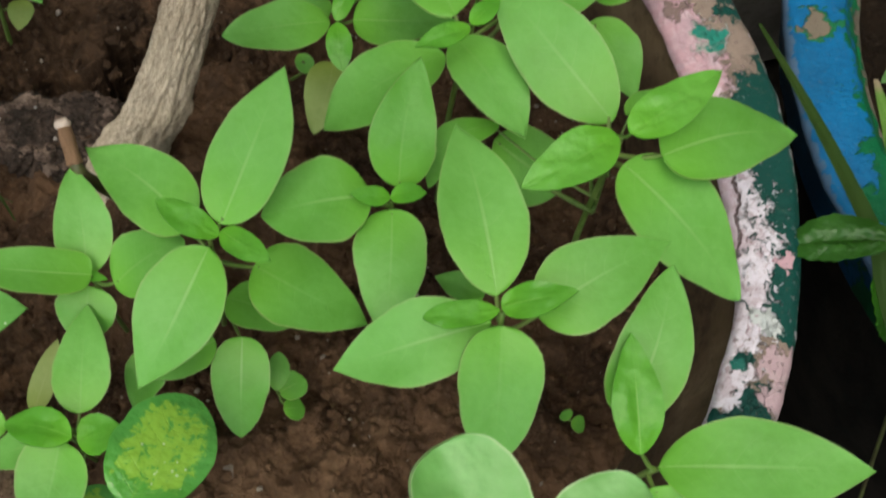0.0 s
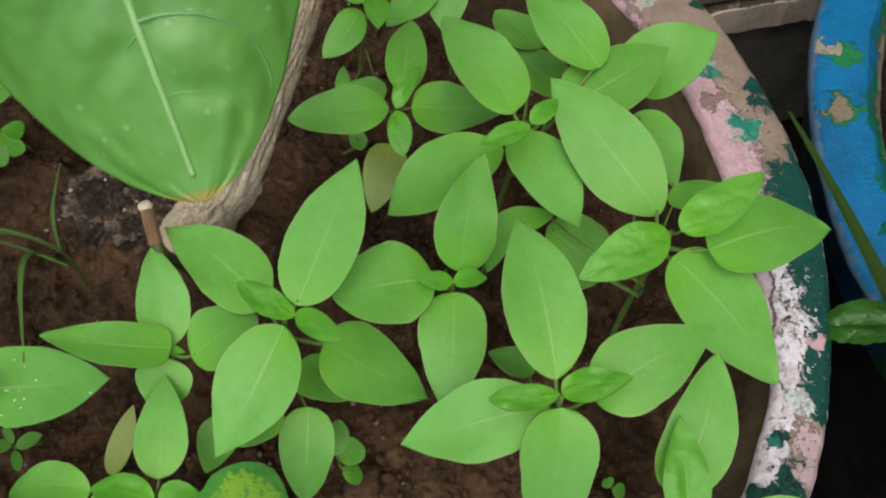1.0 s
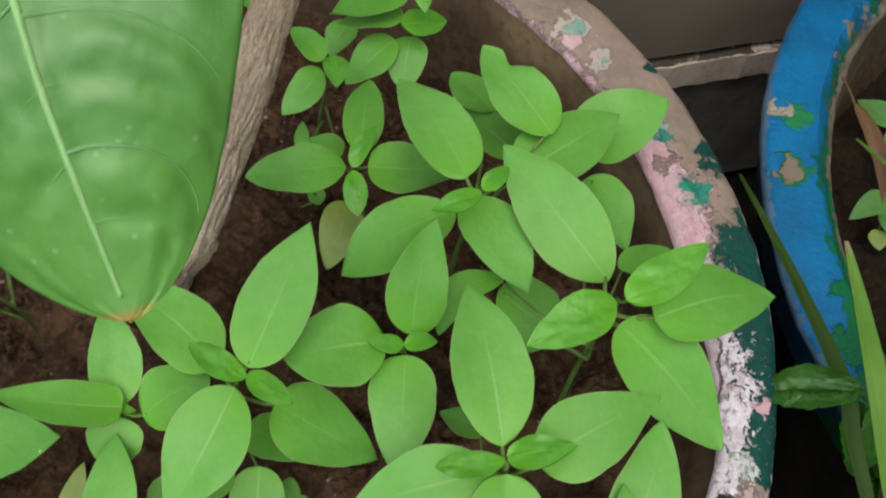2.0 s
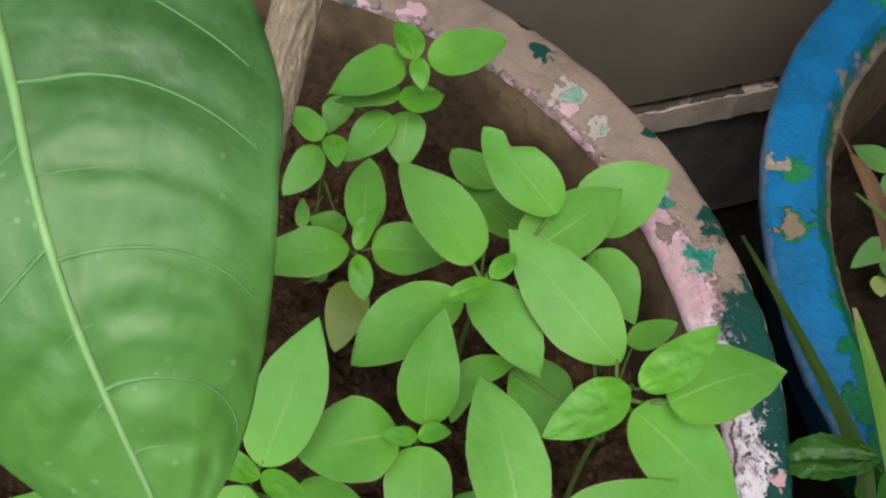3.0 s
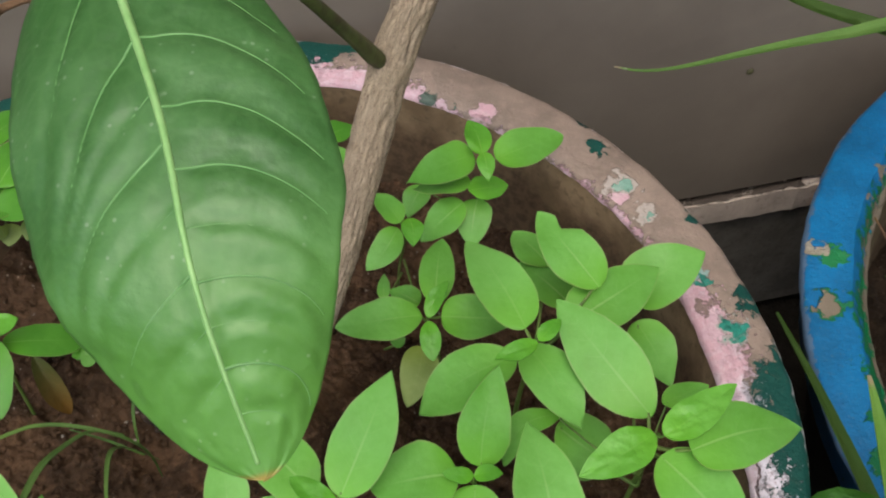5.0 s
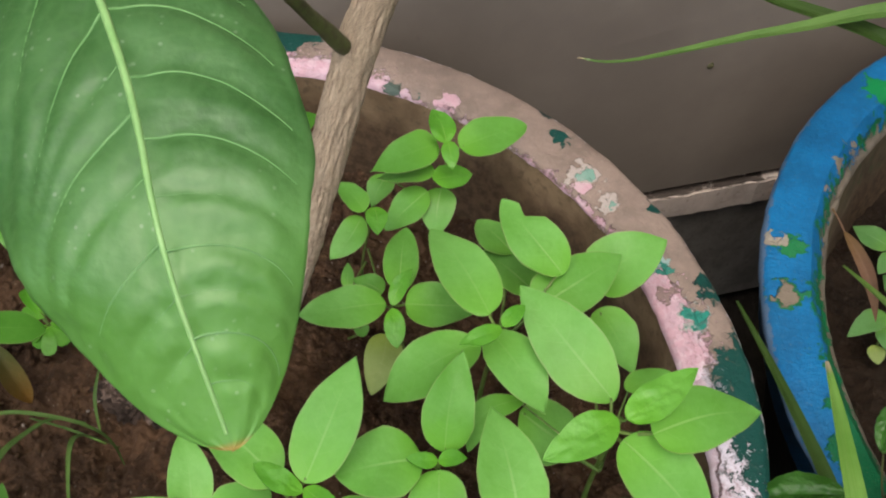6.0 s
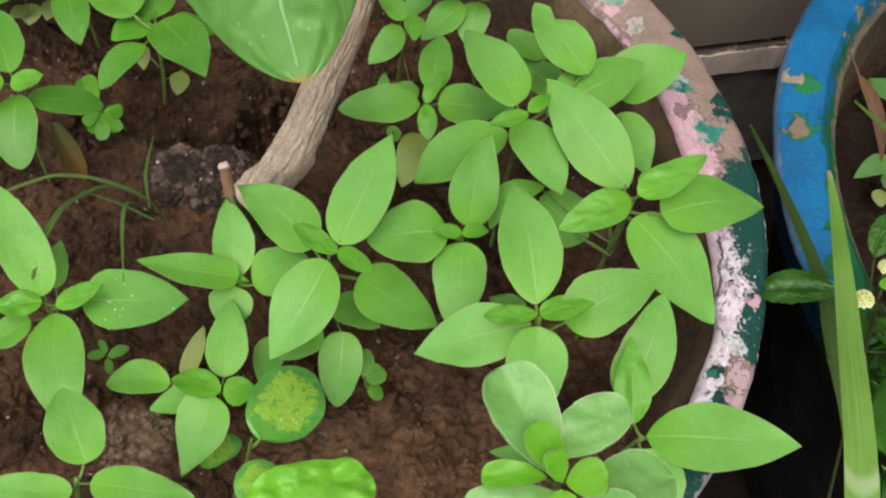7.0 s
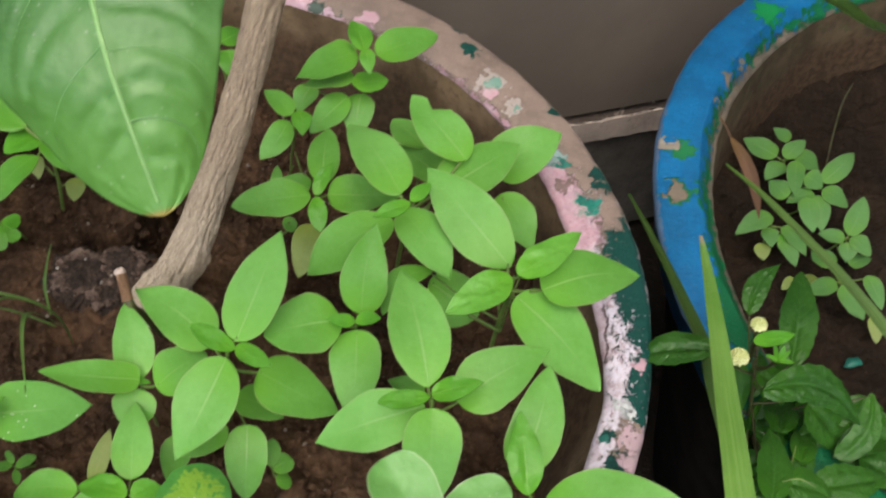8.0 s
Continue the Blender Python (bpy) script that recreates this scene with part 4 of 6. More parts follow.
def clod():
    """A broken clod: three flat-topped pieces with cracks between them, ragged crumbs along their edges and pale specks."""
    foot = Vector((-0.0285, 0.0300, -0.001))
    thing = empty("soil_clod", foot, "dark grey-brown broken clod of soil beside the trunk", "clod")
    rng = random.Random(8)
    inv = Matrix.Translation(-foot)
    for n, (x, y, z, wide, deep, high, turn) in enumerate(((-0.0385, 0.0315, 0.0, 0.0135, 0.0125, 0.011, 25), (-0.0228, 0.0385, 0.0, 0.0115, 0.009, 0.0115, -12), (-0.0250, 0.0235, 0.0, 0.0092, 0.0072, 0.0105, 40))):
        bm = bmesh.new()
        bmesh.ops.create_icosphere(bm, subdivisions=6, radius=1.0)
        ca, sa = math.cos(radians(turn)), math.sin(radians(turn))
        for v in bm.verts:
            p = v.co.copy()
            k = Vector((p.x * wide, p.y * deep, p.z * high))
            bump = 0.3 * noise.noise(p * 1.5 + Vector((n * 5.1, 0, 0))) + 0.22 * noise.noise(k * 230) + 0.3 * (0.35 - abs(noise.noise(k * 380))) + 0.12 * noise.noise(k * 900)
            p *= 1 + bump
            p.z = 0.45 + 0.5 * (p.z - 0.45) if p.z > 0.45 else p.z
            v.co = Vector(((p.x * ca - p.y * sa) * wide, (p.x * sa + p.y * ca) * deep, p.z * high))
        part("piece", bm, CLOD, thing, m=inv @ pose(x, y, z + 0.0015))
        edge = []
        for _ in range(90):
            a, h = rng.uniform(-0.4, 3.5) if rng.random() < 0.75 else rng.uniform(0, 6.283), rng.uniform(0.35, 0.75)
            r = math.sqrt(1 - h * h) * rng.uniform(0.95, 1.1)
            at = Vector(((r * math.cos(a) * ca - r * math.sin(a) * sa) * wide, (r * math.cos(a) * sa + r * math.sin(a) * ca) * deep, h * high * 0.9))
            bit = lump(0.0005 + 0.0019 * rng.random() ** 2.5, rng.random() * 9, 0.8, 0.9, 2, 0.4)
            edge.append(([q.co + at for q in bit.verts], [tuple(q.index for q in f.verts) for f in bit.faces]))
            bit.free()
        verts, faces = [], []
        for vs, fs in edge:
            k = len(verts)
            verts += vs
            faces += [tuple(i + k for i in f) for f in fs]
        part("crust", (verts, faces, None), CRUMB, thing, "dry pale crumbly crust along the edge", inv @ pose(x, y, z + 0.0015))
    for x, y, z, r in ((-0.0392, 0.0385, 0.0088, 0.00055), (-0.0500, 0.0335, 0.0075, 0.0008), (-0.0300, 0.0270, 0.0092, 0.0006), (-0.0455, 0.0262, 0.0085, 0.0004), (-0.0265, 0.0305, 0.0098, 0.0005)):
        part("speck", lump(r, x * 900, 0.7, 0.5, 2), GRIT_WHITE, thing, "tiny white speck of grit", inv @ pose(x, y, z))


clod()
PEBBLE = inner_wall_material("pebble_stone", (0.16, 0.13, 0.11), (0.25, 0.22, 0.19), (0.1, 0.08, 0.07))
tagged(part("grit", crumbs(420, 0.155, 0, 0, 0.002, 21, 0.0003, 0.0009), PEBBLE), "pale grit and dry crumbs scattered on the soil", "grit", kind="stuff")
for x, y, r, k in ((0.041, -0.073, 0.0022, 1), (0.112, -0.075, 0.0058, 2), (0.03, -0.10, 0.0018, 4)):
    tagged(part("pebble", lump(r, k, 0.6, 0.3, 3), PEBBLE, m=pose(x, y, 0.002)), "small grey pebble on the soil", "pebble", "pebbles")


# ---- shrub with trunk, branch and hanging leaf ----
STUB = bark_material("stub_bark", (0.07, 0.04, 0.024), (0.29, 0.17, 0.1), (0.2, 0.12, 0.075))
PALE_WOOD = bark_material("dry_wood", (0.24, 0.17, 0.14), (0.46, 0.38, 0.33), (0.36, 0.28, 0.24))


def furrowed(points, radii, seed, step=0.0011, sides=110):
    """A trunk or limb with the wrinkled lengthwise ridges of old bark, swollen here and there."""
    verts, faces, uvs = tube(points, radii, 8)
    rings = [sum((Vector(verts[i * 8 + k]) for k in range(8)), Vector()) / 8 for i in range(len(verts) // 8)]
    wide = [(Vector(verts[i * 8]) - rings[i]).length for i in range(len(rings))]
    path, rads = [], []
    for i in range(len(rings) - 1):
        n = max(1, round((rings[i + 1] - rings[i]).length / step))
        path += [rings[i].lerp(rings[i + 1], k / n) for k in range(n)]
        rads += [wide[i] + (wide[i + 1] - wide[i]) * k / n for k in range(n)]
    verts, faces, uvs, run, side = [], [], [], 0.0, Vector((1, 0, 0.01))
    for i, p in enumerate(path):
        t = (path[min(i + 3, len(path) - 1)] - path[max(i - 3, 0)]).normalized()
        side = (side - t * side.dot(t)).normalized()
        up = t.cross(side)
        run += (p - path[i - 1]).length if i else 0.0
        for k in range(sides):
            a = 2 * math.pi * k / sides
            c, s = math.cos(a), math.sin(a)
            q = Vector((c * rads[i] + seed, s * rads[i], run))
            warp = 0.35 * noise.noise(q * 160)
            ridge = 1 - 2.2 * abs(noise.noise(Vector((c * 3.2 + warp, s * 3.2 + warp, run * 95 + seed))))
            fine = 1 - 2.2 * abs(noise.noise(Vector((c * 6.5 + warp, s * 6.5 - warp, run * 210 + seed))))
            foot = 1 + 0.9 * smooth(run, 0.075, 0.02)
            r = rads[i] * (1 + 0.07 * foot * noise.noise(q * 75)) + 0.0007 * foot * ridge + 0.00042 * fine + 0.00018 * noise.noise(q * 900)
            verts.append(p + side * c * r + up * s * r)
            uvs.append((abs(k / sides - 0.5) * 2, run * 100))
    n = len(path)
    for i in range(n - 1):
        for k in range(sides):
            a, b = i * sides + k, i * sides + (k + 1) % sides
            faces.append((a, b, b + sides, a + sides))
    faces.append(tuple(range((n - 1) * sides, n * sides)))
    return verts, faces, uvs


def hanging_leaf(thing, inv):
    """The big leaf at the branch's end: flat at first, then drooping to a blunt tip, domed between its raised veins."""
    spine = [Vector(p) for p in ((0.0083, -0.0383, 0.2766), (0.0284, -0.0765, 0.2745), (0.0389, -0.1014, 0.2655), (0.0489, -0.1170, 0.2423))]
    spine = [2 * spine[0] - spine[1], *spine, 2 * spine[3] - spine[2]]
    up = Vector((math.sin(-0.2223), 0, math.cos(-0.2223)))
    a, b, wide, droop = 0.348, 0.572, 0.0241, 0.33
    top = (a / (a + b)) ** a * (b / (a + b)) ** b

    def along(v):
        x = min(max(v, 0.0), 0.99999) * 3
        i, f = int(x), x - int(x)
        p0, p1, p2, p3 = spine[i:i + 4]
        at = 0.5 * (2 * p1 + (p2 - p0) * f + (2 * p0 - 5 * p1 + 4 * p2 - p3) * f * f + (3 * p1 - p0 - 3 * p2 + p3) * f**3)
        way = (0.5 * ((p2 - p0) + 2 * (2 * p0 - 5 * p1 + 4 * p2 - p3) * f + 3 * (3 * p1 - p0 - 3 * p2 + p3) * f * f)).normalized()
        side = up.cross(way).normalized()
        return at, way, side, way.cross(side)

    veins = {1: (0.1, 0.22, 0.338, 0.451, 0.655, 0.8), -1: (0.06, 0.22, 0.398, 0.639)}
    minor = {1: (0.56, 0.73, 0.88), -1: (0.31, 0.52, 0.73, 0.81)}

    def run(v0, s):
        return v0 + (0.17 * s**2.6 * (1.1 - 0.3 * v0) if s > 0 else 0.14 * abs(s) + min(0.4, 0.67 * (1 - v0) ** 2) * abs(s) ** 3)

    def surface(s, v, lift=0.0):
        at, _, side, n = along(v)
        half = wide * max(v, 1e-4) ** a * max(1 - v, 0.0) ** b / top
        half *= 1 + 0.02 * noise.noise(Vector((s, v * 9, 3.0))) + 0.012 * noise.noise(Vector((s, v * 26, 5.0)))
        half *= 0.95 if s > 0 else 1.05
        near = min([(v - run(v0, s)) * 0.085 for v0 in veins[1 if s > 0 else -1]] + [(v - run(v0, s)) * 0.16 for v0 in minor[1 if s > 0 else -1]], key=abs)
        puff = 0.00075 * smooth(abs(near), 0.0, 0.0026 if near > 0 else 0.006) * smooth(abs(s), 0.0, 0.2) * smooth(abs(s), 1.02, 0.7) * smooth(v, 1.0, 0.8)
        dome = droop * half * (abs(s) ** 2.2) - 0.0008 * smooth(abs(s), 0.14, 0.0) * smooth(v, 1.0, 0.7)
        wave = 0.0007 * abs(s) ** 3 * math.sin(v * 19 + (1.0 if s > 0 else 3.0))
        grain = 0.0002 * noise.noise(Vector((s * 5, v * 12, 1.0)))
        return at + side * s * half + n * (puff - dome + wave + grain + lift)

    nu, nv = 56, 120
    verts, uvs, faces = [], [], []
    for j in range(nv + 1):
        v = 0.5 - 0.5 * math.cos(math.pi * j / nv)
        for i in range(nu + 1):
            s = 2 * i / nu - 1
            verts.append(surface(s, v))
            uvs.append((0.5 + 0.5 * s, v))
    row, n = nu + 1, len(verts)
    for k in range(n):
        verts.append(verts[k] - along(uvs[k][1])[3] * 0.0004)
        uvs.append(uvs[k])
    for j in range(nv):
        for i in range(nu):
            p = j * row + i
            faces.append((p, p + 1, p + row + 1, p + row))
            faces.append((n + p, n + p + row, n + p + row + 1, n + p + 1))
        for p, q in ((j * row, j * row + row), (j * row + nu + row, j * row + nu)):
            faces.append((p, q, n + q, n + p))
    leaf = part("leaf", (verts, faces, uvs), LEAF["shrub"], thing, "large glossy green leaf with pale raised veins", inv)
    steps = 26
    part("midrib", tube([surface(0.0, k / steps * 0.97, -0.0001) for k in range(steps + 1)], [0.0009 - 0.00058 * (k / steps) ** 0.8 for k in range(steps + 1)], 10), RIB, leaf, "pale green raised midrib")
    for table, thick, reach in ((veins, 0.00027, 0.9), (minor, 0.00013, 0.55)):
        for sign, starts in table.items():
            for v0 in starts:
                line = [sign * (reach if sign > 0 else reach * 0.78) * k / 23 for k in range(24)]
                pts = [surface(s, run(v0, s), 0.1 * thick) for s in line]
                part("vein", tube(pts, [thick * (1 - 0.75 * k / 23) for k in range(24)], 6), RIB if thick > 0.0003 and v0 in (0.398, 0.451, 0.639) else RIB_FINE, leaf)


def shrub():
    foot = Vector((0.004, 0.004, 0.0))
    thing = empty("shrub", foot, "woody shrub with pale furrowed bark and large dark green leaf", "shrub")
    inv = Matrix.Translation(-foot)
    trunk = [(-0.0053, 0.0098, 0.0017), (-0.0017, 0.0119, 0.022), (0.0049, 0.0141, 0.0359), (0.0137, 0.0165, 0.0567), (0.0243, 0.0278, 0.0876), (0.0323, 0.0507, 0.113), (0.0396, 0.0776, 0.1418), (0.0512, 0.0989, 0.1738), (0.065, 0.1235, 0.2122), (0.079, 0.158, 0.298)]
    part("trunk", furrowed(trunk, [0.0118, 0.0096, 0.0072, 0.0068, 0.006, 0.0055, 0.006, 0.0059, 0.0056, 0.005], 2.0), BARK, thing, "pale grey-brown furrowed trunk", inv)
    part("stub_stem", tube([(0.0000, 0.0060, 0.004), (0.0022, -0.0060, 0.030), (-0.0016, -0.0146, 0.0545), (-0.0042, -0.0132, 0.0590)], [0.0026, 0.0021, 0.0016, 0.0016], 12, 0.25, 3.0), STALK_RED, thing, "dark thin side shoot", inv)
    part("stub", tube([(-0.0038, -0.0136, 0.0585), (-0.0048, -0.0114, 0.0606), (-0.0060, -0.0088, 0.0628), (-0.0070, -0.0066, 0.0643)], [0.0020, 0.0017, 0.0018, 0.0017], 14, 0.4, 5.0), STUB, thing, "short cut end of the side shoot, orange-brown", inv)
    part("stub_tip", lump(0.0019, 6, 0.85, 0.3, 3, 0.15), PALE_WOOD, thing, "pale dried cut end of the stub", inv @ pose(-0.0074, -0.0060, 0.0648))
    part("knot", furrowed([(0.0100, 0.0150, 0.0440), (0.0145, 0.0146, 0.0480), (0.0178, 0.0146, 0.0515), (0.0192, 0.0148, 0.0530)], [0.0062, 0.0046, 0.0024, 0.0008], 3.0, 0.0008, 60), BARK, thing, "knobbly knot of the trunk", inv)
    part("root", furrowed([(0.0012, 0.0128, 0.0300), (-0.0046, 0.0100, 0.0230), (-0.0086, 0.0075, 0.0100), (-0.0105, 0.0060, -0.0060)], [0.0070, 0.0062, 0.0054, 0.0048], 11.0, 0.0009, 80), BARK, thing, "flared root of the trunk", inv)
    branch = [(0.044, 0.084, 0.138), (0.0375, 0.0765, 0.147), (0.031, 0.066, 0.165), (0.0245, 0.052, 0.187), (0.01, 0.03, 0.225), (0.001, 0.0, 0.262), (0.004, -0.022, 0.278), (0.0083, -0.0383, 0.2766)]
    part("branch", tube(branch, [0.0015, 0.003, 0.0023, 0.002, 0.0018, 0.0015, 0.0012, 0.001], 12, 0.1, 8.0), STALK_RED, thing, "dark green-brown side branch", inv)
    part("thorn", tube([(0.01, 0.03, 0.225), (0.004, 0.045, 0.205), (0.0, 0.06, 0.185)], [0.0013, 0.0009, 0.0003], 8), STALK_RED, thing, "thin dark thorn", inv)
    part("twig", joined(tube([(-0.0593, 0.0168, 0.2000), (-0.0540, 0.0213, 0.2000), (-0.0496, 0.0235, 0.2020), (-0.0437, 0.0237, 0.2050), (-0.0322, 0.0181, 0.2150), (0.001, 0.0, 0.262)], [0.0022, 0.0018, 0.0011, 0.0009, 0.0009, 0.0012], 10, 0.3, 4.0), tube([(-0.0535, 0.0223, 0.2000), (-0.0497, 0.0199, 0.2060), (-0.0499, 0.0189, 0.2100)], [0.0012, 0.0009, 0.0005], 8, 0.2)), STUB, thing, "thin dry yellowish side twig", inv)
    hanging_leaf(thing, inv)
    return thing


shrub()


# ---- seedlings ----
seedling((0.0362, -0.0374, 0.0700), [
    (3.1, 1.7, 2.2, 73.8, 25.9, 41.6, 20.9, "broad", -9.4, 0.021, 0.59, 0.93),
    (-6.7, 7.3, -9.9, 144.7, -3.2, 40.7, 19.6, "broad", -11.4, 0.041, 0.50, 1.03),
    (10.3, -1.0, -12.0, -16.2, -15.1, 32.3, 21.9, "broad", 0.4, 0.037, 0.42, 0.96),
    (0.0, -1.7, -3.6, -113.8, -24.6, 38.3, 22.1, "broad", -1.6, -0.037, 0.65, 1.08),
    (3.0, -1.4, 1.9, 157.2, 13.3, 17.6, 7.9, "young", 0.2, -0.050, 0.59, 0.74),
    (3.3, 0.1, 1.9, -31.7, 9.1, 15.4, 7.2, "young", 2.5, 0.039, 0.62, 0.79),
    (1.7, -1.4, -30.0, -14.3, -12.1, 19.0, 14.1, "broad"),
    (7.0, -10.9, -33.1, -85.4, -31.8, 26.7, 15.6, "broad", 1.0, -0.001, 0.43, 0.72),
    (0.0, -12.3, -34.0, -152.7, -17.0, 20.5, 13.7, "broad"),
    (-16.2, -13.6, -40.0, -106.6, -28.2, 16.9, 11.7, "broad"),
])
seedling((0.0051, -0.0408, 0.0470), [
    (-2.0, 0.7, 0.4, 106.8, 25.2, 28.8, 14.4, "broad", 3.4, 0.027, 0.53, 0.85),
    (0.2, -1.0, 4.5, 184.0, 10.8, 34.3, 14.0, "broad", 2.4, -0.057, 0.32, 0.79),
    (5.7, -1.8, 1.6, 36.8, 18.4, 20.9, 19.2, "broad", -2.0, -0.031, 0.48, 0.68),
    (-1.9, -1.0, -2.0, -91.2, -34.8, 15.8, 15.6, "broad"),
    (-4.4, -0.2, 2.0, -3.9, 6.9, 8.3, 3.2, "young"),
])
seedling((0.0073, -0.0794, 0.0420), [
    (0.3, 4.8, -1.6, 97.9, 9.4, 28.8, 14.3, "broad", -0.1, 0.003, 0.52, 1.00),
    (-17.4, 0.7, -4.2, -174.4, -6.7, 22.2, 12.5, "broad", -3.6, 0.067, 0.51, 0.63),
    (1.8, -4.0, 5.5, 170.4, -6.2, 17.9, 10.2, "young", 0.5, 0.034, 0.62, 0.80),
    (2.5, -3.9, 2.7, 24.6, 5.0, 10.8, 11.2, "young", 0.5, 0.008, 0.59, 0.86),
    (-1.1, -2.0, -2.0, -162.3, -10.1, 22.7, 12.4, "broad"),
    (-2.0, -3.7, 1.0, -101.6, -27.5, 28.2, 18.0, "broad", -0.6, -0.045, 0.38, 1.05),
    (-3.5, -19.4, -22.0, 50.4, -0.0, 16.1, 9.7, "variegated"),
    (-17.8, 11.6, -22.0, 81.8, 17.1, 20.4, 7.1, "pale"),
])
seedling((0.0790, -0.0233, 0.0720), [
    (1.7, 2.6, 0.6, 82.7, 43.0, 32.2, 17.2, "broad", 15.1, -0.050, 0.54, 0.98),
    (-4.8, 0.3, -0.9, -164.1, -1.7, 27.5, 24.2, "broad", -3.3, -0.002, 0.60, 0.82),
    (0.6, -2.1, -2.5, -88.0, -12.7, 32.9, 18.2, "broad", 6.5, -0.019, 0.47, 0.92),
    (-0.0, -1.4, 2.0, -174.9, 11.6, 9.9, 5.6, "young"),
    (-0.0, -1.4, 2.0, 7.7, 12.8, 9.0, 6.0, "young"),
])
seedling((0.1067, -0.0603, 0.0870), [
    (-1.4, 4.1, 0.0, 106.0, 8.8, 44.2, 20.5, "broad", -1.1, 0.014, 0.69, 1.05),
    (8.6, 3.8, -7.4, 32.0, 13.5, 35.9, 20.2, "broad", 15.7, -0.022, 0.53, 1.09),
    (-1.9, 0.2, -5.6, -166.9, -23.2, 39.7, 19.6, "broad", -19.1, 0.003, 0.73, 1.09),
    (0.2, -1.5, -3.6, -87.9, -37.9, 34.3, 19.7, "broad", -9.1, -0.007, 0.43, 0.84),
    (-0.7, -0.6, 2.3, -169.7, -0.7, 16.9, 6.7, "young", -0.6, -0.042, 0.70, 0.65),
    (-0.4, 0.7, 1.5, 11.2, 18.8, 17.2, 8.7, "young", 0.4, 0.017, 0.53, 0.94),
    (-1.2, 28.9, -47.0, 159.6, 0.0, 14.4, 9.5, "broad"),
])
seedling((0.1313, -0.0176, 0.0980), [
    (0.1, 12.9, -11.8, 136.0, 17.3, 46.9, 21.4, "broad", -26.2, -0.001, 0.69, 0.95),
    (0.5, -5.1, 8.1, 42.3, 6.7, 28.3, 11.5, "young", 0.1, 0.025, 0.53, 0.99),
    (9.8, -3.1, -1.7, 26.0, -13.9, 42.8, 20.4, "broad", 12.9, -0.038, 0.42, 0.96),
    (1.4, -4.4, -4.8, -34.3, -26.5, 43.8, 23.7, "broad", 5.2, -0.023, 0.50, 0.88),
    (-1.1, -0.1, 0.4, -145.7, -5.7, 26.0, 13.0, "young", -2.6, -0.045, 0.60, 0.88),
    (-27.1, 17.5, -23.1, -133.8, -13.4, 24.5, 10.0, "broad", 3.7, 0.197, 0.58, 0.72),
    (-27.5, 16.7, -29.5, -18.2, -22.1, 22.5, 22.5, "broad", 4.1, 0.069, 0.63, 0.66),
    (-2.1, 60.8, -29.2, -52.9, -21.6, 25.3, 17.1, "broad", -0.9, -0.014, 0.53, 0.93),
    (6.8, 28.1, -28.0, 34.3, -5.9, 19.3, 8.9, "broad"),
])
seedling((0.0948, 0.0167, 0.0920), [
    (-4.1, 3.4, -0.7, 119.5, -7.5, 46.3, 19.0, "broad", -2.6, 0.012, 0.47, 0.90),
    (-3.4, -1.2, -3.9, -51.4, -9.8, 31.7, 18.0, "broad", -2.6, -0.018, 0.63, 0.94),
    (10.3, 11.2, -7.3, 41.2, 6.0, 39.1, 20.9, "broad", 6.3, 0.025, 0.52, 0.92),
    (31.1, 36.1, -20.7, 30.3, 18.4, 31.2, 23.0, "broad", 9.2, -0.006, 0.41, 0.82),
    (-5.8, 0.8, -13.1, -149.6, -19.6, 37.3, 20.3, "broad", -0.8, 0.036, 0.66, 0.81),
    (-0.4, -7.7, 8.0, -151.0, 0.0, 14.4, 6.5, "young"),
    (-0.1, -6.9, 8.0, 50.3, 11.4, 10.1, 5.9, "young"),
    (19.0, 22.2, -0.6, 131.7, 12.6, 33.9, 18.6, "bitten", -4.0, -0.033, 0.54, 0.86),
    (3.8, 46.0, -22.0, 130.1, -5.2, 21.9, 16.3, "broad"),
    (12.1, 29.6, -22.0, 135.0, -4.2, 27.4, 15.4, "broad"),
])
seedling((0.0566, 0.0494, 0.0500), [
    (-2.1, 1.4, -1.1, -164.0, 1.1, 31.8, 17.2, "broad", -8.5, -0.030, 0.57, 0.80),
    (5.3, -2.8, 5.5, 4.7, 4.0, 29.4, 17.9, "broad", 8.8, 0.046, 0.40, 0.93),
    (2.4, 2.6, 4.7, 91.5, 1.9, 31.1, 13.2, "broad", -0.4, -0.011, 0.55, 0.82),
    (0.5, -4.3, 6.0, 65.7, 22.6, 15.6, 6.4, "young"),
    (1.4, -9.3, 11.1, -76.8, -16.6, 14.5, 7.5, "young", 1.6, 0.015, 0.66, 0.72),
    (-0.7, -4.5, -12.5, -98.0, -10.5, 24.0, 13.7, "pale", -1.2, -0.041, 0.43, 0.77),
])
seedling((0.0709, 0.1074, 0.0760), [
    (-0.4, -1.1, 2.0, 112.8, 6.6, 17.3, 10.0, "young"),
    (4.9, -2.4, 1.7, 29.3, 5.0, 28.1, 17.1, "broad", 8.5, -0.002, 0.41, 0.70),
    (-3.8, 2.8, -2.9, -159.7, -17.1, 27.9, 18.0, "broad", -6.3, -0.024, 0.47, 1.01),
    (-4.1, -4.8, -11.0, 176.0, -17.2, 23.6, 12.2, "broad"),
    (-4.3, -9.1, -10.0, 23.8, -3.5, 16.2, 11.6, "young"),
    (-0.0, -2.0, 4.0, -75.7, -9.5, 12.1, 6.6, "young"),
    (-6.3, -5.6, -21.0, -139.3, -26.3, 22.5, 15.0, "broad"),
    (-0.9, -3.3, -21.0, -91.4, -30.9, 19.5, 14.1, "broad"),
    (-23.3, 9.8, -31.0, -112.0, -19.6, 14.9, 10.9, "broad"),
])
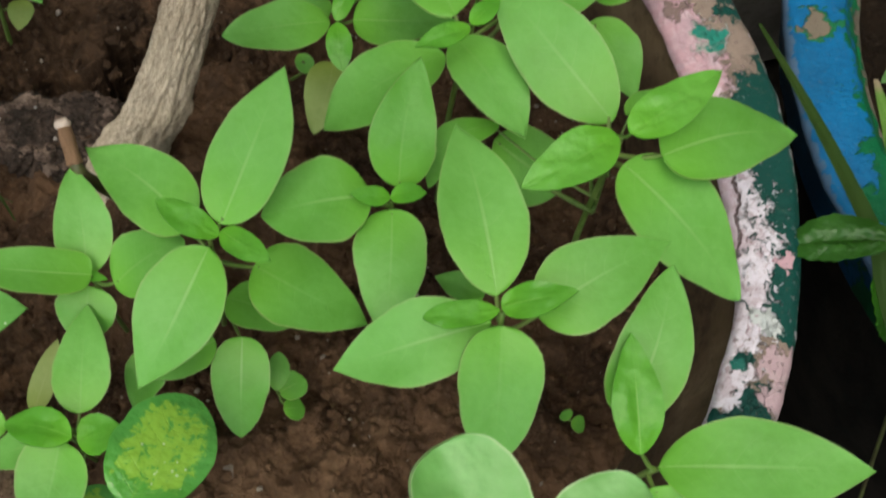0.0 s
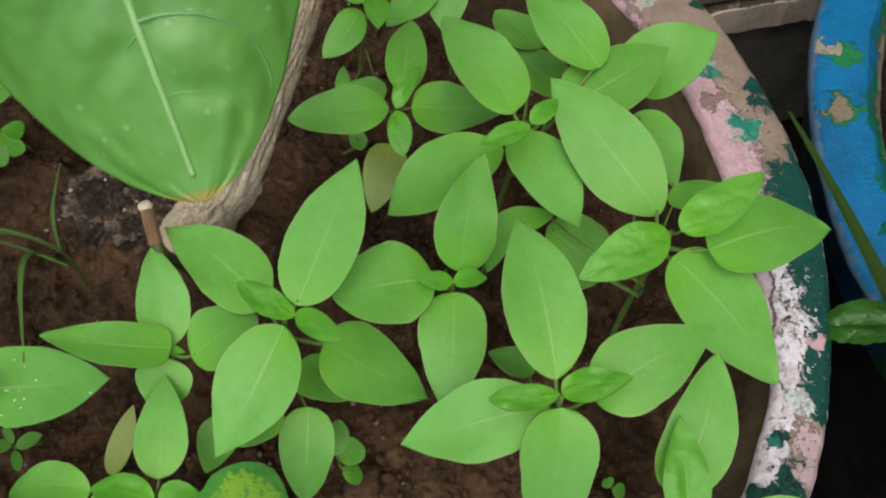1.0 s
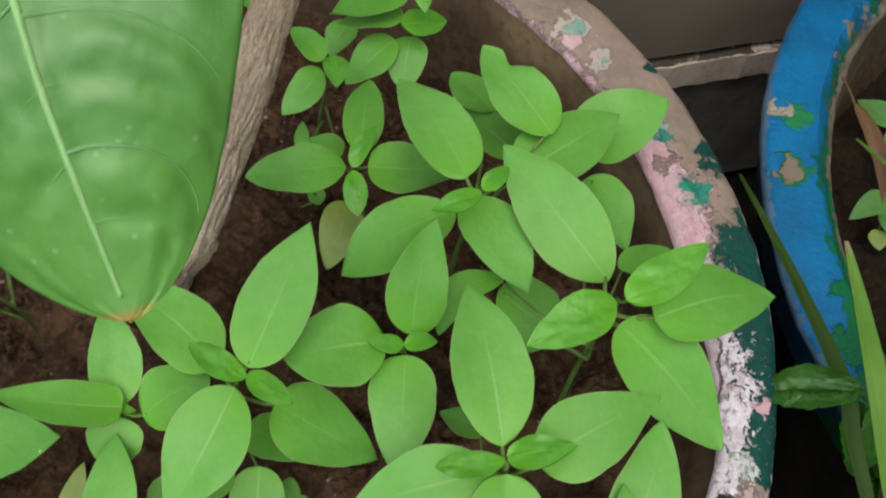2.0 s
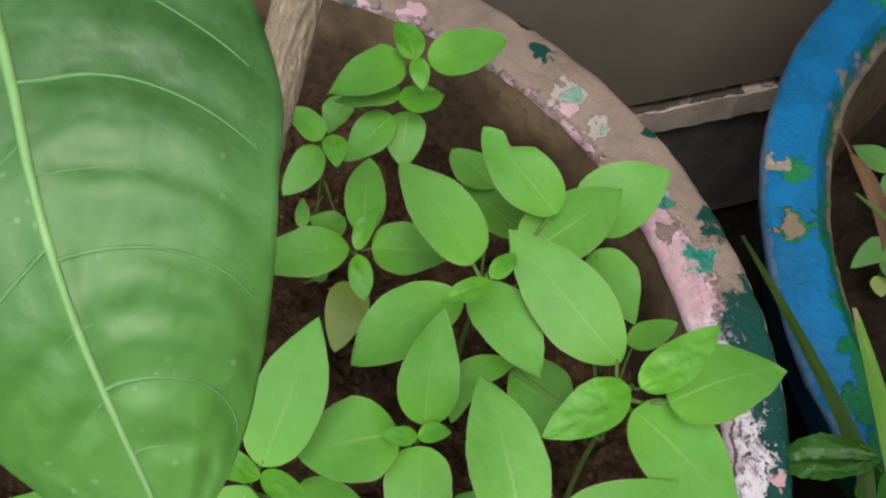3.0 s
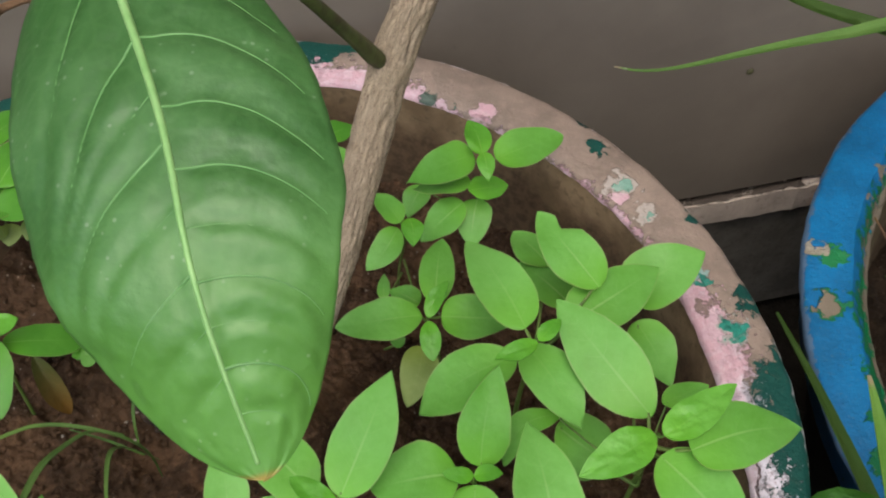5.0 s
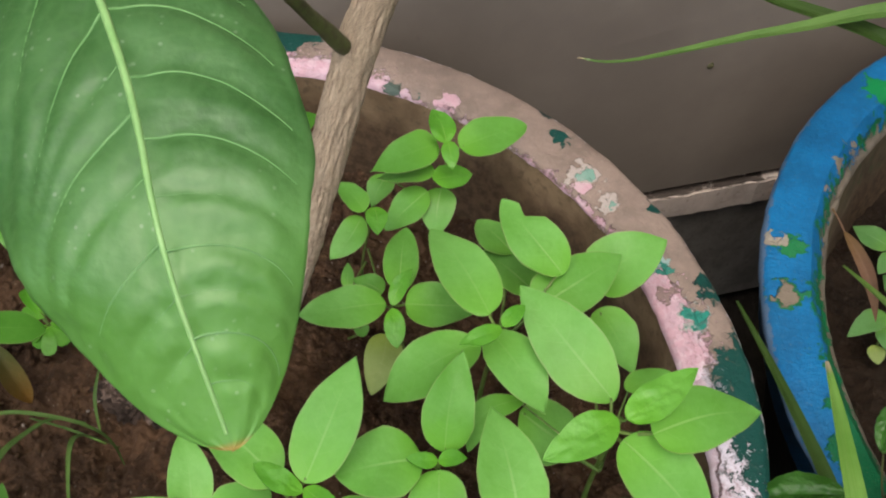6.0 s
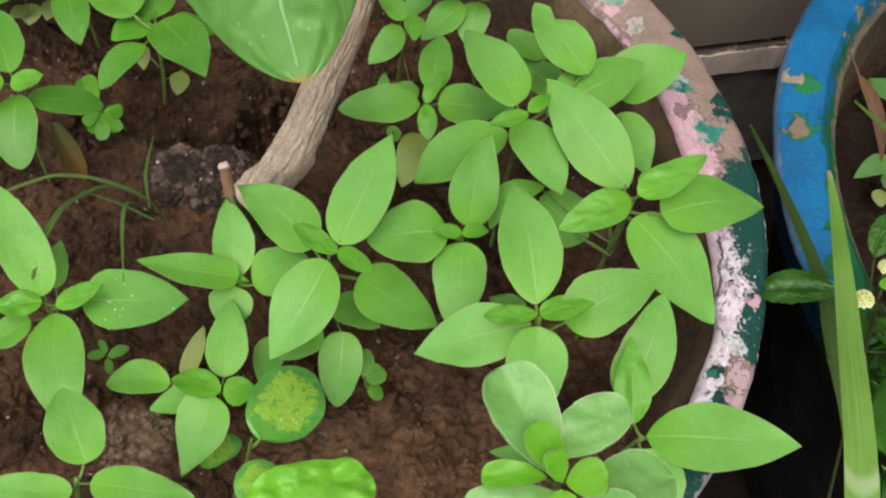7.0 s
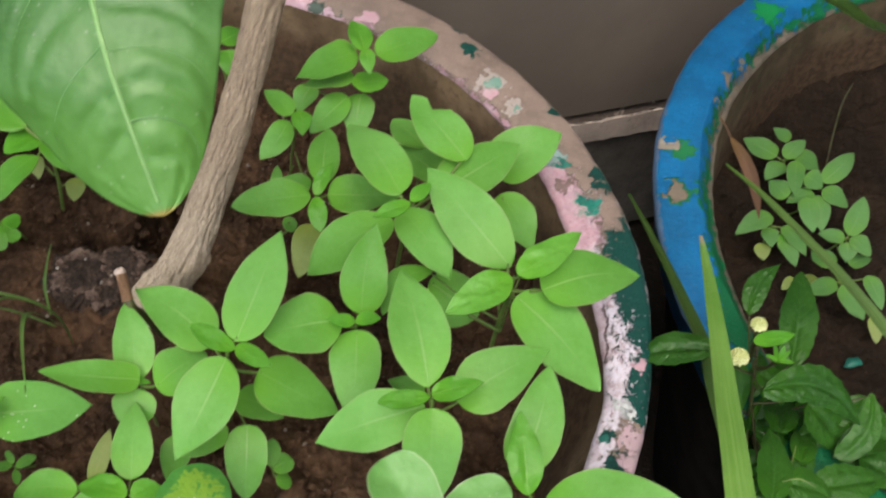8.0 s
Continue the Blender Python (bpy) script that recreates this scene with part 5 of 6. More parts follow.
seedling((0.0447, 0.0906, 0.0500), [
    (-3.4, 1.5, 0.8, 134.4, 2.6, 18.8, 10.0, "broad", -2.8, 0.028, 0.46, 0.91),
    (-4.5, 2.4, -3.9, -121.9, -19.5, 20.9, 12.3, "broad", -4.9, -0.078, 0.59, 0.87),
    (0.5, 0.4, 5.0, -77.0, -4.5, 12.7, 8.5, "young"),
    (-8.3, -13.7, -30.0, 96.8, 9.6, 12.0, 5.4, "broad"),
    (6.8, -21.2, -20.0, 156.2, 0.0, 13.8, 10.6, "broad"),
])
seedling((0.1432, -0.0867, 0.0700), [
    (1.4, 0.9, -0.8, -1.7, 17.0, 45.9, 21.9, "broad", 9.2, 0.007, 0.72, 1.02),
    (-6.4, 10.0, 3.2, 75.9, 25.2, 36.1, 17.3, "broad", 0.7, 0.038, 0.42, 0.81),
    (-4.1, 0.5, 6.3, 98.8, 24.1, 26.5, 11.5, "young", 1.0, -0.014, 0.65, 0.99),
    (0.2, -4.2, 0.0, -68.1, -23.3, 25.3, 20.5, "broad"),
])
seedling((-0.0214, -0.1266, 0.0650), [
    (1.4, 4.9, 0.4, 120.9, 11.8, 25.3, 17.5, "broad", 10.5, -0.026, 0.48, 0.75),
    (-0.3, -4.0, -1.2, -175.7, 3.4, 26.8, 11.0, "broad", -0.1, -0.043, 0.51, 0.82),
    (4.3, -0.4, -0.4, 1.8, 1.8, 30.7, 13.1, "broad", 0.3, 0.026, 0.48, 0.87),
], sturdy=True, foot_at=(-0.035, -0.123))
seedling((-0.0555, -0.0625, 0.0500), [
    (0.2, 0.8, 3.6, 132.9, 20.3, 47.1, 17.0, "broad", 0.0, 0.011, 0.43, 0.71),
    (-4.4, 14.5, -14.8, 103.7, 3.2, 20.3, 8.5, "broad", -0.6, -0.020, 0.50, 0.89),
    (10.7, 4.2, -1.7, 14.9, -3.8, 35.6, 23.9, "speckled", 1.9, 0.045, 0.54, 0.97),
    (5.4, -3.1, 4.3, 34.1, 14.8, 16.7, 8.4, "young", 0.9, 0.032, 0.62, 0.79),
    (0.7, -2.5, 5.0, -159.5, 3.6, 15.7, 9.8, "young"),
    (-4.5, -5.1, -5.0, -145.9, -16.0, 18.1, 12.0, "broad"),
    (3.4, -2.5, -2.1, -66.7, -5.7, 40.6, 19.6, "broad", -2.8, 0.037, 0.64, 0.83),
])
seedling((-0.0879, 0.0137, 0.0700), [
    (-3.4, 3.3, 0.1, 119.6, 4.6, 32.8, 16.3, "deep", 0.9, -0.008, 0.52, 0.84),
    (2.5, -0.7, -8.6, 20.7, -15.3, 27.2, 13.7, "deep", 3.2, 0.017, 0.57, 0.57),
    (-0.3, -1.5, -6.4, -74.5, -24.6, 27.4, 16.8, "deep", 2.0, 0.043, 0.53, 0.62),
    (0.2, -4.4, 1.4, 33.5, 11.2, 12.1, 9.4, "young", -0.7, -0.011, 0.61, 0.81),
    (-2.2, -4.2, 2.7, -160.5, 5.2, 15.4, 11.3, "young", -3.3, 0.005, 0.52, 0.91),
], label=DEEP_LABEL)
seedling((-0.0539, 0.0635, 0.0560), [
    (3.4, 0.9, 2.2, -41.8, -7.1, 30.8, 22.0, "deep", -1.6, -0.023, 0.46, 0.92),
    (0.3, -11.3, 0.6, -122.4, -13.2, 24.7, 12.4, "deep", 3.0, 0.070, 0.61, 0.76),
    (-4.1, 7.1, -6.0, -135.3, 0.0, 17.1, 13.7, "young"),
    (-2.5, 9.6, -6.0, 101.8, 5.9, 19.6, 15.8, "deep"),
    (-8.6, 3.4, 0.0, 132.9, 8.6, 40.2, 22.0, "deep"),
    (-7.5, 5.9, -6.0, 76.1, 0.0, 13.2, 9.1, "deep"),
    (2.7, 12.5, -10.0, 8.4, -12.0, 19.2, 13.3, "deep"),
    (-10.7, 11.4, -26.0, -77.2, -22.9, 10.3, 6.4, "pale"),
    (4.2, 9.4, -36.0, -82.5, -10.1, 11.4, 8.5, "pale"),
], label=DEEP_LABEL)
seedling((-0.1282, 0.0994, 0.0550), [
    (0.5, -5.3, 1.0, 136.5, 2.7, 42.8, 18.3, "deep"),
    (1.0, 8.9, 1.0, 52.0, 5.0, 22.9, 16.3, "deep"),
    (20.8, -7.8, -5.0, -137.2, -11.5, 30.2, 20.3, "deep"),
    (13.5, -12.3, 0.0, 77.4, 2.0, 29.3, 19.1, "deep"),
    (6.2, -0.5, -3.0, -117.8, -13.0, 26.7, 21.4, "deep"),
    (-3.5, -12.2, -5.0, -129.2, -10.0, 23.1, 17.0, "deep"),
    (11.1, -14.0, -25.0, -138.0, 0.0, 8.7, 8.2, "pale"),
], label=DEEP_LABEL)
seedling((-0.0974, 0.0916, 0.0550), [
    (-0.9, -1.5, 0.0, -137.1, -13.0, 22.3, 20.5, "deep"),
    (-0.5, -0.5, 1.0, 146.8, 6.7, 17.1, 11.3, "deep"),
    (1.4, 0.5, 1.0, 86.1, 4.3, 26.6, 15.5, "deep"),
    (1.5, -3.1, 2.0, -59.9, -16.8, 10.4, 7.3, "young"),
    (1.4, -10.2, -5.4, -61.9, -8.8, 27.2, 14.7, "deep", 0.7, -0.003, 0.48, 0.81),
    (-19.2, -2.6, -25.0, -88.9, -24.8, 9.5, 10.5, "pale"),
    (-10.7, -0.8, -23.0, -96.7, -25.8, 9.2, 7.4, "pale"),
], label=DEEP_LABEL)
seedling((0.0026, 0.1360, 0.0450), [
    (-4.5, -3.2, 1.0, 113.0, 7.2, 31.8, 15.0, "deep"),
    (1.6, 1.5, 1.0, 42.2, 0.0, 13.4, 12.3, "deep"),
    (5.1, -2.1, 0.0, -72.6, -20.3, 14.4, 11.9, "deep"),
], label=DEEP_LABEL)
seedling((0.0247, -0.1026, 0.0580), [
    (2.0, 2.7, -5.4, 72.9, -11.8, 32.9, 24.2, "variegated", 8.1, 0.012, 0.48, 0.61),
], foot_at=(0.014, -0.100))
seedling((0.0295, -0.1342, 0.0850), [
    (-0.3, 3.4, -4.7, 58.0, -7.1, 15.1, 12.1, "variegated", 0.1, -0.034, 0.53, 0.47),
    (3.7, -6.8, 3.3, 33.7, -5.8, 39.1, 22.3, "quilted", 0.0, -0.009, 0.38, 0.46),
])
seedling((-0.0420, -0.0596, 0.0120), [
    (0.7, -0.3, 0.0, 31.7, 14.2, 8.1, 4.8, "tiny"),
    (-0.7, 0.3, 0.0, -165.8, 0.0, 6.5, 4.3, "tiny"),
    (0.6, -1.3, 0.0, -66.2, 0.0, 6.2, 3.2, "tiny"),
    (-0.5, 0.9, 0.0, 129.9, 20.7, 5.7, 2.8, "tiny"),
])
seedling((0.0521, -0.0537, 0.0140), [
    (0.0, 0.0, 0.0, 34.3, 0.0, 8.5, 9.2, "tiny"),
    (-0.7, 0.0, 2.0, 93.3, 10.5, 11.0, 6.2, "tiny"),
    (1.7, -3.4, -2.0, 15.1, -18.7, 6.2, 8.0, "tiny"),
])
seedling((-0.0776, 0.0501, 0.0140), [
    (-0.3, -0.7, 0.0, -115.8, -0.0, 8.8, 6.6, "clover"),
    (0.4, -1.2, 0.0, -72.8, -9.2, 12.5, 5.9, "clover"),
    (0.9, 0.2, 0.0, 6.9, 0.0, 7.9, 7.3, "clover"),
    (1.3, -1.0, -0.0, -37.5, -10.9, 10.5, 6.4, "clover"),
    (-1.4, 1.1, 2.0, 173.4, 0.0, 10.0, 7.6, "clover"),
    (-1.9, 2.6, 2.0, 125.1, 7.5, 15.3, 6.1, "clover"),
    (-3.0, 1.4, 2.0, 130.2, 0.0, 16.4, 5.7, "clover"),
    (0.1, -1.0, -1.0, -99.9, -6.0, 9.6, 6.0, "clover"),
])
seedling((0.1338, -0.0524, 0.0100), [
    (0.3, 0.0, 0.0, -14.4, -25.7, 4.6, 5.3, "tiny"),
    (-0.3, 0.5, 0.0, 134.1, -0.0, 3.0, 4.4, "tiny"),
])
seedling((0.0432, 0.0644, 0.0120), [
    (-1.8, 3.4, 0.0, -60.6, -15.5, 7.5, 6.5, "tiny"),
])
seedling((0.1101, -0.1374, 0.1460), [
    (-1.4, -1.3, 2.8, 131.2, 27.2, 27.1, 16.3, "succulent", 0.2, -0.008, 0.78, 0.34),
    (-4.6, 2.1, 4.0, 38.7, 15.4, 23.0, 12.8, "succulent", -0.1, -0.001, 0.75, 0.47),
    (-1.2, -3.4, 9.8, 140.8, 35.6, 12.3, 8.8, "fleshy", -0.3, 0.001, 0.69, 0.37),
    (-0.9, -7.0, 12.1, 132.6, 51.0, 7.9, 5.5, "fleshy", -0.2, 0.001, 0.71, 0.34),
    (0.5, -4.6, 6.9, 13.6, 17.3, 9.4, 9.5, "fleshy", -0.2, 0.002, 0.70, 0.37),
    (-3.5, -2.4, 3.5, -170.7, -0.1, 14.6, 6.7, "fleshy", 0.9, 0.025, 0.73, 0.30),
    (0.2, -2.9, -4.0, -159.9, 0.0, 22.0, 10.6, "succulent"),
    (-0.2, -6.0, 6.0, -77.8, 0.0, 8.4, 9.4, "fleshy"),
    (8.6, 2.8, -18.7, 26.1, -4.8, 25.2, 17.4, "succulent", -1.5, -0.009, 0.79, 0.55),
    (-1.7, 14.1, -23.9, -180.5, 0.0, 13.7, 5.6, "broad", -0.1, -0.000, 0.50, 0.89),
    (5.6, -2.2, -8.0, -7.7, -11.7, 14.8, 13.3, "succulent"),
], label="fleshy pale green plant with rounded spoon-shaped leaves", category="succulent", name="succulent", group="")
seedling((0.2896, 0.1674, -0.0300), [
    (3.5, 12.7, 2.0, 135.4, 10.6, 10.8, 10.2, "dull"),
    (-0.9, -1.7, 4.0, 47.0, 6.5, 17.7, 9.8, "dull"),
    (6.6, 4.2, 2.0, -34.0, -8.3, 13.8, 13.3, "dull"),
    (-1.4, -1.4, 0.0, -131.9, -3.8, 15.2, 10.3, "dull"),
    (-4.7, 1.2, 2.0, 143.8, 0.0, 20.0, 14.0, "dull"),
], ground=-0.052, label=DULL_LABEL)
seedling((0.2990, 0.1538, -0.0280), [
    (-5.4, 8.7, 4.0, -97.9, -5.1, 22.4, 9.9, "dull"),
    (-2.3, -0.6, 4.0, -32.3, -10.7, 10.8, 13.8, "dull"),
    (6.5, -7.5, 2.0, -34.4, -7.5, 15.3, 12.2, "dull"),
    (8.5, -0.6, 0.0, 48.4, 3.8, 29.9, 11.3, "dull"),
    (2.2, -8.9, 0.0, -159.7, -7.5, 15.3, 9.5, "dull"),
], ground=-0.052, label=DULL_LABEL)
seedling((0.3001, 0.1426, -0.0300), [
    (-3.9, -3.0, 4.0, -84.0, -11.8, 19.5, 12.1, "dull"),
    (2.7, 0.9, 2.0, -87.6, -11.1, 20.8, 10.2, "dull"),
    (-13.7, -2.5, 2.0, 130.7, 9.0, 12.7, 12.7, "dull"),
], ground=-0.052, label=DULL_LABEL)
seedling((0.2778, 0.1246, -0.0320), [
    (-1.1, 3.3, 4.0, -144.7, -0.0, 23.8, 11.1, "dull"),
    (-0.8, 0.0, -2.0, -85.1, -10.3, 11.2, 9.0, "dull"),
    (-3.8, -5.8, -8.0, -82.4, -12.2, 9.4, 8.5, "pale"),
    (5.0, -8.8, -2.0, -65.4, -7.9, 14.5, 8.6, "dull"),
    (6.1, -0.1, 0.0, -56.8, -6.0, 19.2, 9.8, "dull"),
    (8.1, -2.6, -2.0, -117.0, -11.1, 10.4, 6.6, "young"),
], ground=-0.052, label=DULL_LABEL)
seedling((0.3143, 0.1176, -0.0280), [
    (-0.2, -0.1, 2.0, 65.0, 8.7, 26.4, 11.4, "dull"),
    (-2.6, -2.6, 2.0, 170.7, 0.0, 13.3, 9.6, "dull"),
    (1.8, 0.2, -0.0, -42.9, -8.8, 13.1, 12.0, "dull"),
    (-0.6, -3.6, 0.0, -94.1, -23.8, 9.9, 9.6, "dull"),
    (2.1, -11.5, -8.0, 25.7, 0.0, 13.6, 8.1, "dull"),
], ground=-0.052, label=DULL_LABEL)
seedling((0.3063, 0.0910, -0.0300), [
    (-1.5, -0.8, 0.0, -154.5, 0.0, 19.0, 9.6, "dull"),
    (0.0, -3.8, 2.0, -53.7, -17.9, 19.5, 13.5, "dull"),
    (-3.2, 7.1, 2.0, 118.8, -7.9, 14.6, 12.2, "dull"),
    (14.9, 5.0, 0.0, -70.3, -12.6, 18.3, 9.5, "dull"),
    (16.8, -14.2, -6.0, -87.1, -16.4, 14.2, 7.4, "pale"),
    (-16.6, 10.4, -14.0, -131.5, 0.0, 10.2, 6.1, "pale"),
    (-4.8, 12.4, -14.0, -144.4, 0.0, 12.6, 6.5, "pale"),
], ground=-0.052, label=DULL_LABEL)
seedling((0.2271, -0.0100, 0.0580), [
    (-15.8, -4.6, 1.3, 175.8, -20.4, 30.1, 14.4, "crinkled", 1.6, 0.009, 0.69, 0.77),
    (-3.1, 12.0, 2.7, 56.9, 11.9, 26.6, 9.1, "crinkled", 1.5, -0.096, 0.60, 1.16),
    (15.1, -2.1, -8.9, 77.6, 6.1, 44.6, 14.5, "toothed", -0.8, 0.001, 0.46, 0.77),
    (-4.1, -24.1, 8.0, -4.1, -16.8, 43.4, 14.4, "crinkled", 22.5, -0.179, 0.48, 0.73),
    (-5.8, -6.4, 12.1, 6.0, 20.0, 14.8, 6.4, "young", 0.8, 0.035, 0.60, 0.85),
    (54.8, 1.6, -28.5, -119.9, -15.8, 30.5, -10.7, "toothed", -4.1, -0.144, 0.59, 0.38),
    (4.2, -54.1, -18.0, 81.0, -9.7, 35.7, 12.9, "toothed"),
    (27.1, 2.3, -43.0, -44.6, -44.5, 21.4, 26.3, "toothed"),
    (13.2, -41.1, -28.0, -8.5, -10.8, 21.4, 15.1, "toothed"),
    (28.6, -37.3, -38.0, 13.8, 0.0, 30.1, 16.1, "toothed"),
    (62.4, -2.4, -38.0, -65.4, 0.0, 17.1, 16.0, "toothed"),
    (-2.9, 4.0, -18.0, -72.4, -52.9, 25.1, 11.1, "toothed"),
    (-7.6, 7.1, -28.0, -36.4, -57.8, 35.5, 15.2, "toothed"),
    (29.9, -5.5, -18.0, 149.8, 0.0, 12.9, 13.6, "toothed"),
    (40.3, -40.7, -48.0, 43.5, 0.0, 23.9, 13.0, "toothed"),
    (54.0, 17.5, -88.0, -110.6, -50.7, 25.9, 19.2, "toothed"),
    (68.5, 13.3, -88.0, -38.4, -38.1, 32.4, 30.2, "toothed"),
    (33.0, -16.1, -48.0, 118.8, -30.7, 19.6, 21.0, "toothed"),
    (51.1, -25.3, -46.0, 118.1, -6.6, 17.3, 18.7, "toothed"),
    (62.6, -30.6, -38.0, 143.9, -7.1, 16.2, 17.7, "toothed"),
    (27.3, -31.2, -58.0, 128.9, -34.4, 17.7, 20.6, "toothed"),
    (5.4, -0.3, -18.0, -43.6, 0.0, 14.7, 13.8, "toothed"),
    (29.8, -52.6, -36.0, 91.9, -6.0, 19.2, 14.4, "toothed"),
    (20.9, 2.8, -38.0, -132.2, -34.7, 17.6, 11.3, "toothed"),
    (43.7, 16.6, -88.0, -58.3, -69.7, 32.0, 23.4, "toothed"),
    (70.6, 24.8, -68.0, -100.2, -54.0, 24.7, 21.7, "toothed"),
    (52.2, -4.2, -78.0, -111.9, -57.4, 23.7, 20.6, "toothed"),
    (8.2, -0.1, -36.0, 74.7, 14.8, 19.5, 8.5, "toothed"),
    (22.4, 1.9, -55.0, 113.7, -11.2, 20.6, 12.4, "toothed"),
    (8.4, -2.6, -50.0, -12.1, 23.4, 12.6, 15.0, "crinkled"),
    (8.5, -6.8, -54.0, -17.0, -41.7, 21.1, 17.6, "toothed"),
    (2.0, -25.3, -49.0, 6.8, 17.6, 16.6, 12.0, "toothed"),
    (-2.7, -48.1, -29.0, 24.3, 15.4, 15.1, 9.4, "crinkled"),
    (6.8, -39.2, -49.0, -48.8, -10.5, 10.9, 9.9, "toothed"),
    (12.8, -48.5, -44.0, -109.4, -25.6, 16.2, 9.9, "toothed"),
    (-0.3, -70.3, -36.0, 10.4, 17.2, 10.2, 8.2, "crinkled"),
    (35.9, 26.6, -57.0, 116.4, -36.0, 17.0, 19.3, "toothed"),
    (12.4, 1.7, -48.0, 37.8, -14.6, 27.7, 11.9, "toothed"),
    (16.6, -18.3, -32.0, 75.1, -24.3, 31.6, 13.4, "crinkled"),
    (25.0, -17.9, -48.0, 151.1, 16.5, 17.6, 14.0, "toothed"),
    (19.4, -13.9, -54.0, -69.8, 0.0, 12.3, 15.2, "toothed"),
    (8.9, -34.9, -46.0, 24.0, -23.4, 22.6, 12.5, "crinkled"),
    (18.0, -49.9, -31.0, -175.2, -69.0, 13.9, 11.4, "toothed"),
    (15.6, -65.9, -39.0, 93.7, 6.7, 17.1, 8.8, "toothed"),
    (10.0, -70.9, -44.0, 57.8, 28.6, 12.5, 10.9, "crinkled"),
    (16.1, 3.5, -39.0, 18.5, -10.3, 22.5, 11.9, "toothed"),
    (24.8, -10.3, -47.0, 75.9, 5.6, 20.3, 12.3, "crinkled"),
    (24.2, -27.3, -37.0, 73.2, -20.2, 23.1, 10.8, "toothed"),
    (29.1, -19.1, -39.0, -107.9, -5.8, 19.7, 8.2, "toothed"),
    (23.5, -46.4, -33.0, 107.7, -7.8, 14.7, 13.5, "crinkled"),
    (24.0, -54.7, -47.0, 90.7, 6.7, 17.2, 12.7, "toothed"),
    (15.8, -62.9, -42.0, 30.0, -26.2, 24.9, 12.0, "toothed"),
    (22.8, -76.3, -36.0, 87.3, -29.3, 22.5, 13.3, "crinkled"),
    (38.7, 11.1, -54.0, -66.1, -39.2, 12.7, 11.2, "crinkled"),
    (39.4, -10.0, -40.0, -163.1, -8.2, 14.1, 10.4, "toothed"),
    (44.4, -14.0, -46.0, -150.5, -53.0, 13.8, 12.5, "toothed"),
    (35.8, -36.6, -42.0, 114.0, -29.7, 14.1, 14.8, "crinkled"),
    (39.8, -43.9, -39.0, -149.2, -21.9, 16.1, 8.6, "toothed"),
    (20.6, -60.9, -40.0, 27.1, -16.7, 24.4, 12.1, "toothed"),
    (37.9, -60.6, -54.0, 158.0, -4.1, 13.9, 14.4, "crinkled"),
    (27.4, -4.3, -30.0, -31.6, -35.8, 27.3, 19.0, "toothed"),
    (48.8, -7.9, -38.0, -132.9, -33.7, 25.2, 20.0, "toothed"),
    (13.9, 2.1, -38.0, -53.5, -74.9, 31.1, 15.0, "toothed"),
    (4.7, -10.1, 5.0, 40.0, 35.0, 6.5, 2.2, "young"),
    (4.7, -10.1, 5.4, 110.0, 40.0, 7.5, 2.2, "young"),
    (4.7, -10.1, 5.8, 170.0, 30.0, 6.0, 2.2, "young"),
    (4.7, -10.1, 6.2, 75.0, 60.0, 6.5, 2.2, "young"),
    (4.7, -10.1, 6.6, -20.0, 25.0, 5.5, 2.2, "young"),
], foot_at=(0.305, -0.03), label="low flowering bush with dark green toothed leaves between the planters", category="bush", name="bush", ground=-0.27, group="", flowers=((0.2131, -0.0275, 0.076, 0.0033), (0.2211, -0.0145, 0.078, 0.0028)), stalk=STALK_RED, tendrils=(((0.2275, -0.0245, 0.0520), (0.2354, -0.0224, 0.0520), (0.2435, -0.0250, 0.0520)), ((0.2331, -0.0595, 0.0480), (0.2392, -0.0581, 0.0480), (0.2447, -0.0605, 0.0480)), ((0.2283, -0.0704, 0.0440), (0.2321, -0.0739, 0.0440), (0.2359, -0.0778, 0.0440)), ((0.2285, -0.0832, 0.0400), (0.2365, -0.0769, 0.0400), (0.2409, -0.0849, 0.0400)), ((0.2448, -0.0384, 0.0360), (0.2418, -0.0463, 0.0360), (0.2384, -0.0517, 0.0360)), ((0.2393, -0.0581, 0.0320), (0.2419, -0.0648, 0.0320), (0.2423, -0.0706, 0.0320))))


